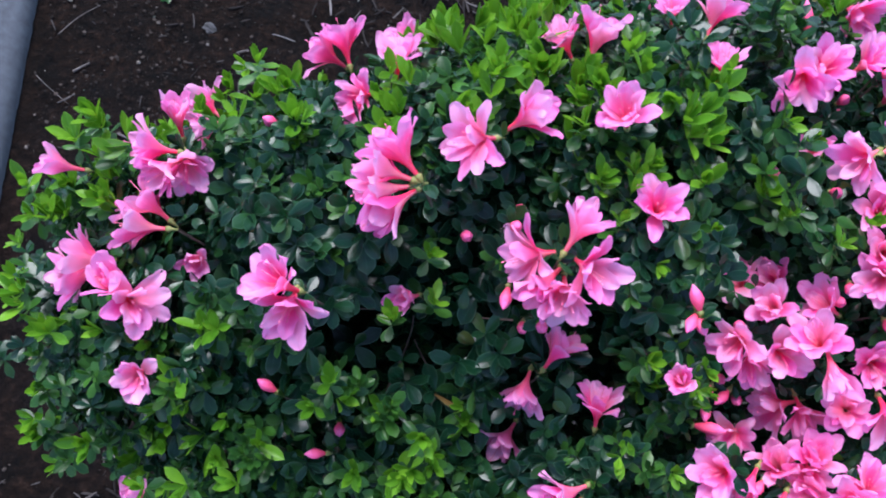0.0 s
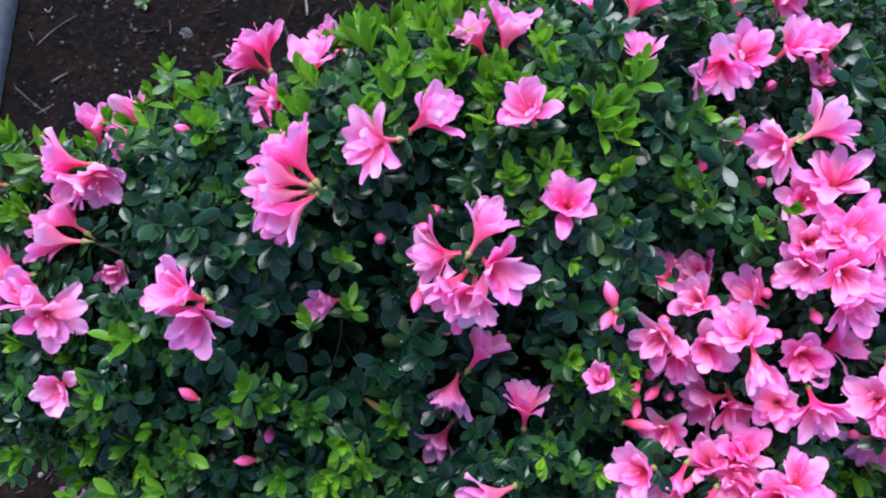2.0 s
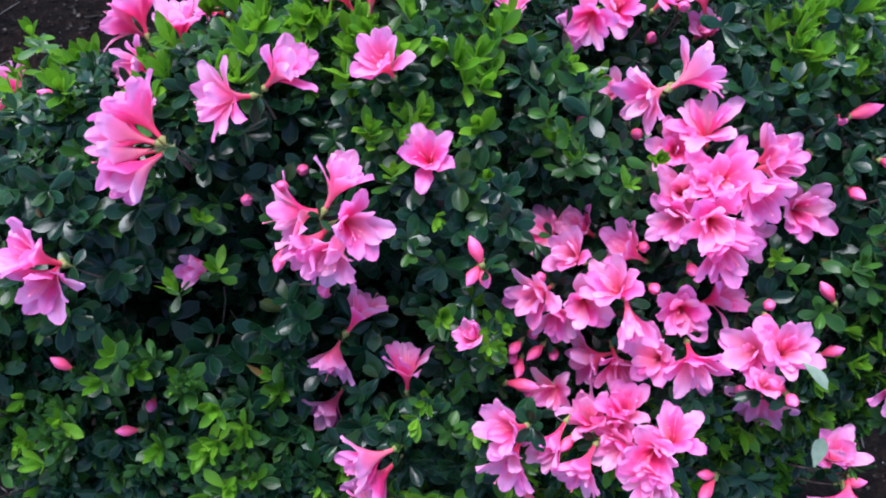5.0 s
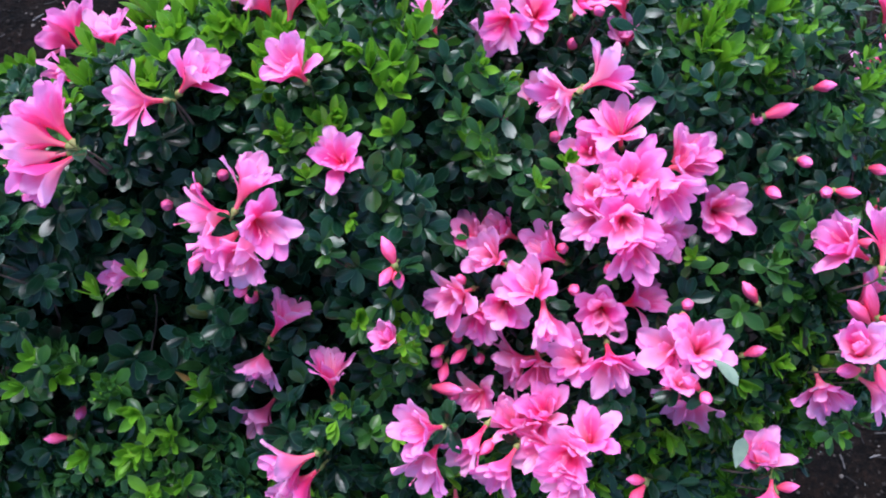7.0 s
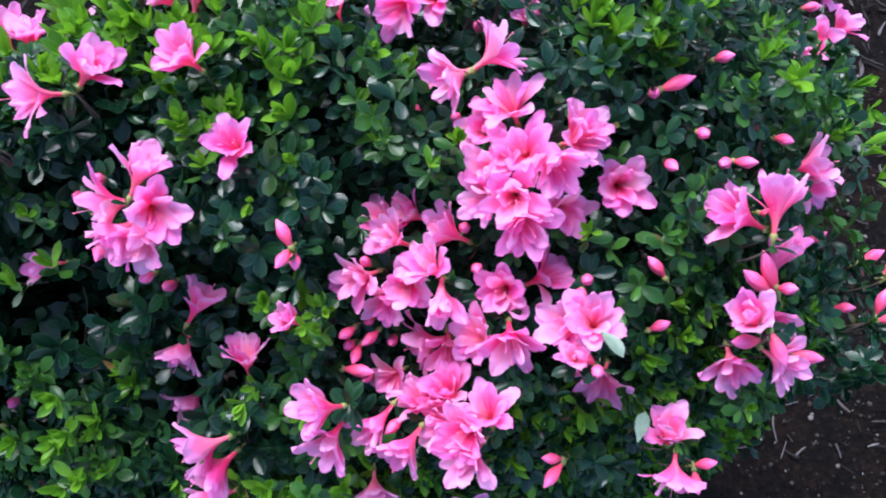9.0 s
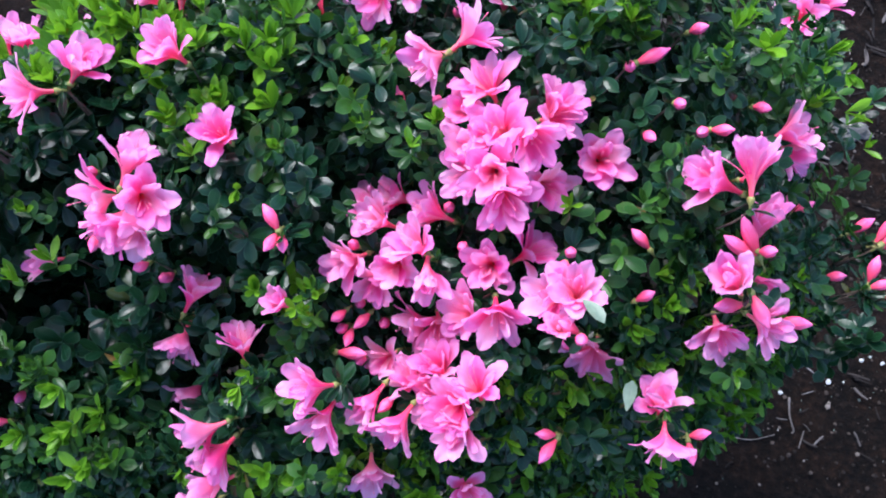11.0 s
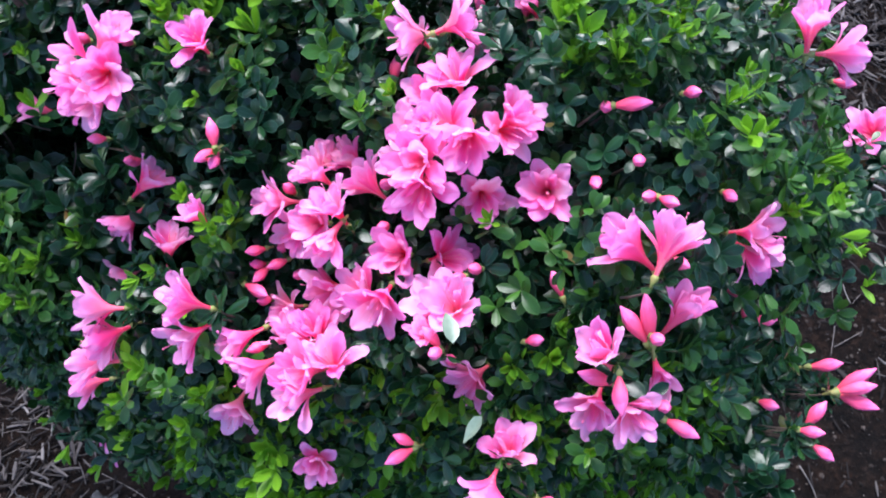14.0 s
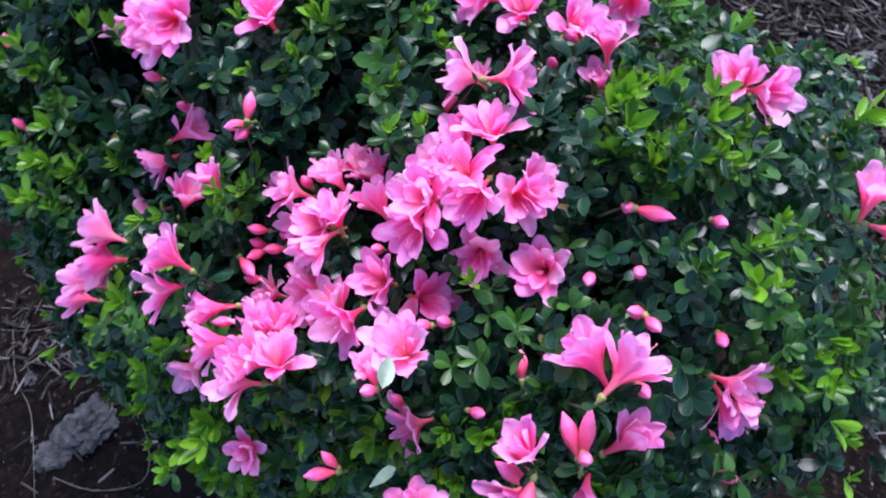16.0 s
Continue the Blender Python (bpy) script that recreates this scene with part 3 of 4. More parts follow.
    # leafy shoots close the skirt of the bush, to the front and both ends
    for _ in range(1500):
        th = rng.uniform(-math.pi + 0.1, -0.1)
        p = np.array(on_crown(th, rng.uniform(0.1, 0.95)))
        out = np.array([p[0] - CX, 1.5 * (p[1] - CY), 0.0])
        out /= np.linalg.norm(out)
        w = p + out * (0.6 * lump(p) - 0.008 - abs(rng.normal(0.0, 0.02)))
        axis = out * 0.7 + np.array([0, 0, 0.6]) + rng.normal(0, 0.2, 3)
        if not clear(w, 0.02):
            continue
        tender = rng.uniform()
        if tender < (0.42 if p[0] > 0.12 and p[1] < (0.1 if p[0] < 0.42 else 0.2) else 0.05):
            whorl(w - shift, axis, rng.integers(5, 8), rng.uniform(0.017, 0.023), 38, NEW_FORMS, kept(young), rng)
        elif tender < (0.65 if p[0] > 0.12 else 0.4):
            whorl(w - shift, axis, rng.integers(5, 8), rng.uniform(0.016, 0.02), 22, OLD_FORMS, kept(middle), rng)
        else:
            whorl(w - shift, axis, rng.integers(5, 8), rng.uniform(0.017, 0.022), 12, OLD_FORMS, kept(old), rng)
    for x, y, z, room in CLUMPS:
        for k in range(rng.integers(1, 4)):
            w = np.array([x, y, z]) + rng.normal(0, 1, 3) * np.array([0.01, 0.01, 0.004])
            tender = rng.uniform() < 0.35 if x > 0.45 and y < 0.42 else y > 0.1 or y < 0.03 or rng.uniform() < 0.45
            out = np.array([0.5 * (x - CX), 0.9 * (y - CY), 0.8])
            axis = out / np.linalg.norm(out) + rng.normal(0, 0.2, 3)
            w = w - axis * 0.012
            if clear(w, room):
                whorl(w - shift, axis, rng.integers(5, 9), rng.uniform(0.019, 0.026) * (0.68 if x > 0.45 and y < 0.42 else 1 if y > 0.27 or x < -0.1 or y < 0.03 else 0.7 if x > 0.22 else 0.88) if tender else 0.0145, 38, NEW_FORMS, young.add if room < 0.01 else pick(False) if tender else kept(middle), rng)
                whorl(w - shift - np.array([0, 0, 0.012]), axis, 5, 0.0175, 4, OLD_FORMS, middle.add if room < 0.01 else kept(middle), rng)
    # every blossom and bud stands on a rosette of leaves
    seats = []
    for f, m in zip(foot, mouth):
        way = (m - f) / np.linalg.norm(m - f)
        w = f - way * 0.007
        if any(((w - s) ** 2).sum() < 0.017 ** 2 for s in seats):
            continue
        seats.append(w)
        way = way + np.array([0, 0, 0.5])
        whorl(w - shift, way, rng.integers(5, 8), rng.uniform(0.016, 0.02), rng.uniform(-5, 18), OLD_FORMS, kept(old), rng)
        if rng.uniform() < 0.4:
            whorl(w - shift, way, 4, 0.011, 40, NEW_FORMS, kept(middle), rng)
    # leafy shoots carry the blossoms that stand out over the rim
    for f in foot:
        off = np.array([(f[0] - CX) / HX, (f[1] - CY) / HY])
        if (abs(off) ** 3.2).sum() < 0.75:
            continue
        root = np.array([CX + 0.8 * (f[0] - CX), CY + 0.8 * (f[1] - CY), 0.5])
        for t in np.linspace(0.05, 0.9, 7):
            w = f + (root - f) * t + rng.normal(0, 0.006, 3)
            whorl(w - shift, (f - root) + np.array([0, 0, 0.05]), 6, 0.018, 12, INNER_FORMS if t > 0.4 else OLD_FORMS, kept(inner if t > 0.4 else old), rng)
        twig(tuple(f), tuple((f + root) / 2 + np.array([0, 0, 0.01])), tuple(root), 0.0008)
    for cx, cy, cz, sx, sy, sz, count in SPRIGS:
        for _ in range(count):
            w = np.array([cx, cy, cz]) + rng.normal(0, 1, 3) * np.array([sx, sy, sz])
            axis = np.array([0.25 * (cx - CX), 0.4 * (cy - CY), 0.8]) + rng.normal(0, 0.25, 3)
            if clear(w, 0.022):
                store, forms, size = ((young, NEW_FORMS, 0.014), (middle, OLD_FORMS, 0.016), (old, OLD_FORMS, 0.018), (old, OLD_FORMS, 0.017))[rng.integers(4) if cy > 0.52 or cx < 0 else 3 if rng.uniform() < 0.8 else 1]
                whorl(w - shift, axis, rng.integers(5, 8), size, 18, forms, kept(store), rng)
                for below in (0.022, 0.045, 0.07):
                    whorl(w - shift - np.array([0.1 * below * (cx > 0), 0, below]), axis, 5, 0.018, 8, INNER_FORMS, kept(inner), rng)
    sub("mature_leaves", old.mesh("mature_leaves", mat_mature), bush, label="dark glossy green old leaves", kind="stuff")
    sub("inner_leaves", inner.mesh("inner_leaves", mat_mature, COARSE), bush, label="dark old leaves inside the crown", kind="stuff")
    sub("half_grown_leaves", middle.mesh("half_grown_leaves", mat_middle), bush, label="mid-green half-grown leaves", kind="stuff")
    sub("young_leaves", young.mesh("young_leaves", mat_young), bush, label="bright yellow-green young leaves", kind="stuff")
    stock = {}
    # two pale leaves that lie loose among the blossoms
    for k, at, way, nor in ((0, (0.427, 0.142, 0.877), (0.65, -0.62, 0.44), (0.3, 0.1, 0.95)), (1, (0.468, 0.088, 0.809), (0.15, 0.85, 0.3), (-0.5, -0.2, 0.85))):
        x, z = Vector(way).normalized(), Vector(nor)
        y = z.cross(x).normalized()
        turn = np.array([x, y, x.cross(y)]).T
        me = with_across(mesh_from("leaf", (OLD_FORMS[k][0] @ (turn.T * 0.022) + np.array(at) - shift).tolist(), OLD_FORMS[k][1].tolist(), mat_pale_leaf))
        sub("leaf", me, bush, label="pale grey-green leaf lying among the blossoms")
    for o, k, m in singles:
        if (o, k) not in stock:
            v, f = (OLD_FORMS if o else NEW_FORMS)[k]
            stock[o, k] = with_across(mesh_from("leaf", v.tolist(), f.tolist(), mat_mature_one if o else mat_young_one))
        sub("leaf", stock[o, k], bush, m)


def young_share(p):
    """How much of the skin is young growth: most along the back, the end and the foot of the front, least at the right and in the middle."""
    back = min(1, max(0, (p[1] - 0.24) / 0.15))
    left = min(1, max(0, (-0.08 - p[0]) / 0.14))
    front = min(1, max(0, (0.07 - p[1]) / 0.06)) * (p[0] > 0.1)
    right = min(1, max(0, (p[0] - 0.46) / 0.1)) * (p[1] > 0.12)
    mid = math.exp(-((p[0] - 0.05) ** 2 / 0.008 + (p[1] - 0.15) ** 2 / 0.004)) + math.exp(-((p[0] - 0.24) ** 2 / 0.004 + (p[1] - 0.2) ** 2 / 0.004))
    return 0.16 + 0.19 * back + (0.3 if p[1] > 0.1 else 0.1) * left + 0.34 * front + 0.08 * right - 0.15 * mid


def leaf_size(p):
    """Old leaves are largest in the shade of the left and the middle, smallest at both ends."""
    left = min(1, max(0, (0.3 - p[0]) / 0.2)) * min(1, max(0, (0.3 - p[1]) / 0.12))
    end = min(1, max(0, (-0.05 - p[0]) / 0.08))
    return 0.95 + 0.45 * left * (1 - 0.8 * end) + 0.12 * (p[1] > 0.27 and p[0] < 0.4)


CLUMPS = []


def clump(x, y, z, room=0.019):
    """A place where a tuft of bright young shoots stands, with room for it beside the blossoms."""
    CLUMPS.append((x, y, z, room))


def hollow(p):
    """Gaps in the crown, where one sees into the dark among the twigs."""
    a = math.exp(-((p[0] - 0.03) ** 2 / 0.005 + (p[1] - 0.13) ** 2 / 0.003))
    b = math.exp(-((p[0] - 0.24) ** 2 / 0.004 + (p[1] - 0.2) ** 2 / 0.003))
    c = math.exp(-((p[0] - 0.13) ** 2 / 0.003 + (p[1] - 0.1) ** 2 / 0.002))
    return max(0.55 * a, 0.55 * b, 0.55 * c) + 1.1 * max(0, noise.noise(Vector(p) * 13 + Vector((3, 7, 1))))


# ---------------------------------------------------------------- blossoms
def petal_grid(k, opening, scale, turn, rng, narrow=1.0):
    """One lobe of a funnel blossom that opens along z, with its share of the tube, from the foot at the origin. opening: degrees by which its tip leans out."""
    vs, fs = [], []
    nu, rows = 9, 15
    a0 = k * 2 * math.pi / 5 + turn + rng.normal(0, 0.1)
    tip = radians(opening + rng.normal(0, 14))
    long = 0.0435 * rng.uniform(0.92, 1.08)
    wide = 0.0079 * rng.uniform(0.82, 1.15) * narrow
    cut = rng.uniform(0.36, 0.46)
    roll, ruff, phase, hang = rng.uniform(-0.5, 0.5), rng.uniform(0.5, 1.4), rng.uniform(0, 6), rng.uniform(-0.5, 0.8)
    r, z, line = 0.0012, 0.0, []
    for i in range(rows):
        s = 1 - (1 - i / (rows - 1)) ** 1.45
        flare = max(0.0, (s - 0.2) / 0.8)
        phi = radians(5) + (tip - radians(5)) * (0.44 * min(1, flare * 3) + 0.56 * flare ** 1.7)
        if i:
            r += long * (s - line[-1][2]) * math.sin(phi)
            z += long * (s - line[-1][2]) * math.cos(phi)
        line.append((r, z, s, phi))
    neck = np.interp(cut, [p[2] for p in line], [p[0] for p in line]) * math.pi / 5 * 1.1
    for r, z, s, phi in line:
        t = max(0.0, (s - cut) / (1 - cut))
        full = min(1.0, t * 1.9)
        full = full * full * (3 - 2 * full)
        half = (neck + (wide - neck) * full) * max(0.0, 1 - t ** 2.8) ** 0.52 + 0.0003
        for j in range(nu):
            u = -1 + 2 * j / (nu - 1)
            if t == 0:
                aa = a0 + u * math.pi / 5 * 1.1
                x, y, zz = r * math.cos(aa), r * math.sin(aa), z
            else:
                # the lobe leaves the tube's round bit by bit, with a furrowed middle, frilled edges and a leaning blade
                v = u * (1 + (0.075 * rng.normal() if j in (0, nu - 1) and 0.25 < t < 0.97 else 0))
                keep = max(0.0, 1 - t * 1.5)
                aa = v * half / max(r, 0.004)
                rx = r * (math.cos(aa) * keep + 1 - keep)
                ry = r * math.sin(aa) * keep + v * half * (1 - keep)
                off = -0.0016 * (1 - abs(u)) ** 1.5 * t + 0.0032 * hang * u * u * t - roll * v * half * t
                off += 0.0013 * ruff * t * abs(u) * math.sin(9 * t + 4 * u + phase)
                rx -= off * math.cos(phi)
                zz = z + off * math.sin(phi)
                x = rx * math.cos(a0) - ry * math.sin(a0)
                y = rx * math.sin(a0) + ry * math.cos(a0)
            vs.append((x * scale, y * scale, zz * scale))
    for i in range(rows - 1):
        for j in range(nu - 1):
            a = i * nu + j
            fs.append((a, a + 1, a + nu + 1, a + nu))
    uv = [(j / (nu - 1), p[2]) for p in line for j in range(nu)]
    return vs, fs, uv


def petal_mesh(*how):
    vs, fs, uv = petal_grid(*how)
    me = mesh_from("petal", vs, fs, mat_petal)
    layer = me.uv_layers.new(name="UVMap")
    for loop in me.loops:
        layer.data[loop.index].uv = uv[loop.vertex_index]
    return me


def stamen_mesh(rng, reach):
    a = rng.uniform(0, 6.28)
    tip = (0.0045 * math.cos(a), 0.0045 * math.sin(a), reach)
    mid = (tip[0] * 0.3, tip[1] * 0.3, tip[2] * 0.55)
    return mesh_from("stamen", *joined([tube_along([(0, 0, 0.004), mid, tip], [0.0003, 0.00028, 0.00022], 4), tube_along([tip, (tip[0], tip[1], tip[2] + 0.0012)], [0.0006, 0.0005], 5)]), mat_stamen)


def calyx_mesh():
    return mesh_from("calyx", *tube_along([(0, 0, -0.007), (0, 0, -0.003), (0, 0, 0.0002), (0, 0, 0.0022)], [0.0009, 0.0012, 0.0027, 0.0021], 7), mat_calyx)


def blossom_kind(seed, opening, inner_opening):
    """Meshes of one double blossom: a funnel within a funnel, some petal-like stamens, and thin stamens."""
    r = np.random.default_rng(seed)
    turn = r.uniform(0, 1.2)
    outer = [petal_mesh(k, opening, 1.0, turn, r) for k in range(5)]
    inner = [petal_mesh(k, inner_opening, r.uniform(0.84, 0.98), turn + 0.63, r) for k in range(5)]
    inner += [petal_mesh(k, inner_opening * 0.65, r.uniform(0.72, 0.9), turn + 0.25, r, 0.62) for k in r.permutation(5)[: r.integers(1, 3)]]
    return outer + inner, [stamen_mesh(r, reach) for reach in (r.uniform(0.028, 0.034), r.uniform(0.028, 0.034), r.uniform(0.036, 0.044))]


OPEN = [blossom_kind(100 + k, o, i) for k, (o, i) in enumerate(((50, 34), (62, 42), (72, 48), (84, 58), (56, 30), (66, 52), (46, 28), (78, 44), (58, 46), (88, 54)))]
HALF = [blossom_kind(200 + k, o, i) for k, (o, i) in enumerate(((20, 8), (28, 14), (36, 18)))]
CALYX = calyx_mesh()


def bud_mesh(seed):
    """A furled bud: a thin neck, five petals wound round one another with stepped edges, pointed at the tip."""
    r = np.random.default_rng(seed)
    vs, fs = [], []
    rows, sides = 15, 25
    full, twist = r.uniform(1.1, 1.35), r.uniform(0.9, 1.5)
    for i in range(rows):
        s = i / (rows - 1)
        rad = 0.0011 * (1 - 0.6 * s) + 0.0038 * math.sin(math.pi * min(1, s ** full)) ** 1.15
        for k in range(sides):
            a = 2 * math.pi * k / sides
            step = ((a * 5 / (2 * math.pi) + s * twist) % 1.0) - 0.5
            edge = 1 + 0.3 * step * s + 0.02 * r.normal()
            vs.append((rad * edge * math.cos(a) + 0.0012 * s * s * math.cos(seed), rad * edge * math.sin(a) + 0.0012 * s * s * math.sin(seed), 0.022 * s))
    for i in range(rows - 1):
        for k in range(sides):
            a, b = i * sides + k, i * sides + (k + 1) % sides
            fs.append((a, b, b + sides, a + sides))
    fs.append(tuple(range((rows - 1) * sides, rows * sides)))
    return mesh_from("bud", vs, fs, mat_bud)


BUDS = [bud_mesh(300 + k) for k in range(4)]


def twig(a, b, c, thick=0.0008):
    """A thin stem from a by b to c, in the world."""
    pts = [tuple(Vector(a) * (1 - k) ** 2 + Vector(b) * 2 * k * (1 - k) + Vector(c) * k * k - Vector(shift)) for k in (0, 0.25, 0.5, 0.75, 1)]
    v, f = tube_along(pts, [thick, thick * 1.1, thick * 1.3, thick * 1.5, thick * 1.7], 6)
    return sub("twig", mesh_from("twig", v, f, mat_bark), bush)


def stalk(foot, axis):
    """The twig that bears a blossom or a bud, down into the crown."""
    back = foot - axis * 0.009 + Vector((0, 0, -0.006))
    deep = back + Vector(((CX - back.x) * 0.04, (CY - back.y) * 0.04, -0.022))
    twig(foot - axis * 0.005, back, deep, 0.0006)


def blossom(x, y, z, ax, ay, az, size=1.0, half=False):
    """A blossom whose mouth's middle is at x, y, z, and which opens along ax, ay, az."""
    kinds = HALF if half else OPEN
    n = blossom.count = blossom.count + 1
    petals, stamens = kinds[(n * 5 + n // 3) % len(kinds)]
    axis = Vector((ax, ay, az)).normalized()
    foot = Vector((x, y, z)) - axis * 0.03 * size
    FEET.append(tuple(foot))
    MOUTHS.append((x, y, z))
    SPREADS.append((0.01 if half else 0.018) * size)
    m = Matrix.LocRotScale(foot - Vector(shift), frame_of(axis, n * 1.7).to_quaternion(), (size,) * 3)
    head = sub("blossom", CALYX, bush, m, "half-open pink blossom" if half else "open pink double blossom")
    for me in petals:
        sub("petal", me, head)
    for me in stamens:
        sub("stamen", me, head)
    stalk(foot, axis)
    return head


blossom.count = 0


def bud(x, y, z, ax, ay, az, size=1.0):
    """A closed bud with its tip at x, y, z."""
    n = bud.count = bud.count + 1
    axis = Vector((ax, ay, az)).normalized()
    foot = Vector((x, y, z)) - axis * 0.022 * size
    FEET.append(tuple(foot))
    MOUTHS.append((x, y, z))
    SPREADS.append(0.0055)
    m = Matrix.LocRotScale(foot - Vector(shift), frame_of(axis, n * 2.1).to_quaternion(), (min(1.12, max(0.9, size ** 0.5)),) * 2 + (size,))
    body = sub("bud", BUDS[n % 4], bush, m, "closed deep pink bud")
    sub("calyx", CALYX, body)
    stalk(foot, axis)
    return body


bud.count = 0


# ---------------------------------------------------------------- stems of the bush
def build_stems():
    r = np.random.default_rng(5)
    for k in range(9):
        a = k * 0.7 + r.normal(0, 0.2)
        root = Vector((CX + 0.05 * math.cos(a), CY + 0.04 * math.sin(a), -0.03))
        end = Vector((CX + HX * 0.62 * math.cos(a), CY + HY * 0.62 * math.sin(a), r.uniform(0.5, 0.62)))
        mid = Vector((CX + HX * 0.25 * math.cos(a), CY + HY * 0.25 * math.sin(a), 0.32))
        pts = [root * (1 - t) ** 2 + mid * 2 * t * (1 - t) + end * t * t for t in np.linspace(0, 1, 9)]
        pts = [p + Vector(r.normal(0, 0.006, 3)) - Vector(shift) for p in pts]
        stem = sub("stem", mesh_from("stem", *tube_along(pts, list(np.linspace(0.009, 0.0022, 9)), 8), mat_bark), bush)
        for j in range(7):
            p = pts[2 + j % 7]
            b = a + r.normal(0, 0.9)
            reach = r.uniform(0.1, 0.22)
            tip = p + Vector((reach * math.cos(b), reach * 0.7 * math.sin(b), r.uniform(0.08, 0.2)))
            far = abs(tip.x) / HX + abs(tip.y) / (0.88 * HY)
            if far > 0.8:
                tip.x, tip.y = tip.x * 0.8 / far, tip.y * 0.8 / far
            q = [p.lerp(tip, t) + Vector(r.normal(0, 0.004, 3)) for t in np.linspace(0, 1, 6)]
            q[0] = p
            sub("branch", mesh_from("branch", *tube_along(q, list(np.linspace(0.0024, 0.001, 6)), 6), mat_bark), stem)


# ---------------------------------------------------------------- the blossoms and buds, cluster by cluster
blossom(-0.208, 0.328, 0.753, -0.88, 0.42, 0.23, 0.93)
blossom(-0.206, 0.281, 0.812, -0.30, 0.49, 0.82, 0.93, half=True)
blossom(-0.186, 0.272, 0.802, -0.81, -0.57, 0.14, 0.88)
blossom(-0.212, 0.230, 0.835, -0.98, -0.16, 0.14, 0.93)
blossom(-0.197, 0.213, 0.830, -0.54, -0.81, 0.22, 0.88)
blossom(-0.176, 0.221, 0.827, 0.36, -0.83, 0.43, 0.93)
blossom(-0.210, 0.204, 0.807, -0.88, 0.43, 0.22, 1.00)
blossom(-0.212, 0.179, 0.803, -0.99, -0.14, -0.04, 1.00)
blossom(-0.283, 0.217, 0.798, -0.94, -0.20, 0.29, 0.85, half=True)
blossom(-0.253, 0.157, 0.775, -1.00, -0.08, -0.00, 1.06)
blossom(-0.256, 0.140, 0.768, -0.92, -0.37, -0.13, 1.05)
blossom(-0.213, 0.136, 0.806, -0.35, 0.17, 0.92, 1.15, half=True)
blossom(-0.188, 0.122, 0.801, 0.58, -0.36, 0.73, 0.95)
blossom(-0.161, 0.168, 0.783, 0.03, -0.67, 0.74, 0.68)
blossom(-0.094, 0.138, 0.869, -0.65, -0.14, 0.75, 1.10)
blossom(-0.076, 0.119, 0.857, -0.01, -0.87, 0.49, 1.02)
blossom(-0.183, 0.076, 0.766, -0.05, -0.54, 0.84, 0.85)
bud(-0.096, 0.095, 0.761, -0.90, 0.28, 0.33, 0.87)
bud(-0.050, 0.055, 0.710, -0.92, -0.25, 0.29, 0.86)
bud(-0.026, 0.072, 0.716, 0.14, -0.76, 0.63, 0.86)
blossom(-0.186, 0.004, 0.635, -0.30, 0.44, 0.85, 0.95, half=True)
blossom(-0.113, 0.374, 0.797, -0.94, 0.30, 0.17, 1.00)
blossom(-0.095, 0.384, 0.815, -0.43, 0.80, 0.43, 1.00)
blossom(-0.044, 0.351, 0.856, -0.11, 0.44, 0.89, 1.00)
blossom(-0.041, 0.402, 0.806, -0.47, -0.06, 0.88, 0.85)
blossom(-0.069, 0.301, 0.849, -0.50, -0.67, 0.55, 0.90)
bud(-0.133, 0.274, 0.840, -0.64, -0.14, 0.76, 0.86)
blossom(-0.034, 0.233, 0.921, -0.76, 0.58, 0.30, 1.08)
blossom(-0.044, 0.215, 0.913, -0.99, 0.09, 0.11, 1.08)
blossom(-0.043, 0.200, 0.903, -0.95, -0.32, -0.05, 1.08)
blossom(-0.030, 0.188, 0.899, -0.70, -0.69, -0.17, 1.05)
blossom(0.015, 0.246, 0.919, -0.77, -0.46, 0.44, 1.00)
blossom(0.061, 0.277, 0.926, 0.56, 0.23, 0.80, 1.05)
blossom(0.102, 0.379, 0.904, 0.02, 0.73, 0.68, 1.10)
blossom(0.073, 0.373, 0.894, -0.61, 0.44, 0.66, 0.90)
blossom(0.118, 0.290, 0.932, -0.38, -0.06, 0.92, 0.98)
blossom(0.162, 0.428, 0.887, -0.33, 0.24, 0.91, 0.70)
blossom(0.204, 0.444, 0.883, 0.19, 0.85, 0.49, 1.00)
blossom(0.206, 0.386, 0.892, -0.22, 0.45, 0.87, 0.85)
bud(0.291, 0.494, 0.858, -0.34, 0.75, 0.57, 1.53)
blossom(0.283, 0.388, 0.906, -0.08, -0.31, 0.95, 0.98)
blossom(0.257, 0.362, 0.909, -0.39, -0.80, 0.45, 0.95)
blossom(0.324, 0.410, 0.906, 0.32, 0.17, 0.93, 0.95)
blossom(0.301, 0.305, 0.905, -0.75, -0.65, 0.12, 1.02)
blossom(0.344, 0.335, 0.918, 0.74, 0.56, 0.37, 1.05)
blossom(0.289, 0.339, 0.869, -0.75, -0.06, 0.66, 0.65)
bud(0.275, 0.335, 0.838, -0.21, 0.80, 0.56, 1.10)
bud(0.313, 0.300, 0.871, 0.10, -0.50, 0.86, 0.86)
bud(0.320, 0.390, 0.872, 0.02, -0.26, 0.96, 0.86)
bud(0.336, 0.403, 0.839, 0.04, -0.21, 0.98, 0.86)
bud(0.357, 0.401, 0.877, 0.03, -0.05, 1.00, 0.86)
blossom(0.108, 0.215, 0.906, 0.33, 0.75, 0.58, 1.00)
blossom(0.069, 0.189, 0.875, -0.92, -0.39, 0.11, 1.05)
blossom(0.086, 0.166, 0.871, -0.53, -0.84, 0.08, 1.02)
blossom(0.108, 0.163, 0.873, 0.03, -0.89, 0.46, 1.02)
blossom(0.122, 0.178, 0.897, 0.46, -0.60, 0.65, 1.02)
bud(0.072, 0.237, 0.853, 0.06, -0.45, 0.89, 0.86)
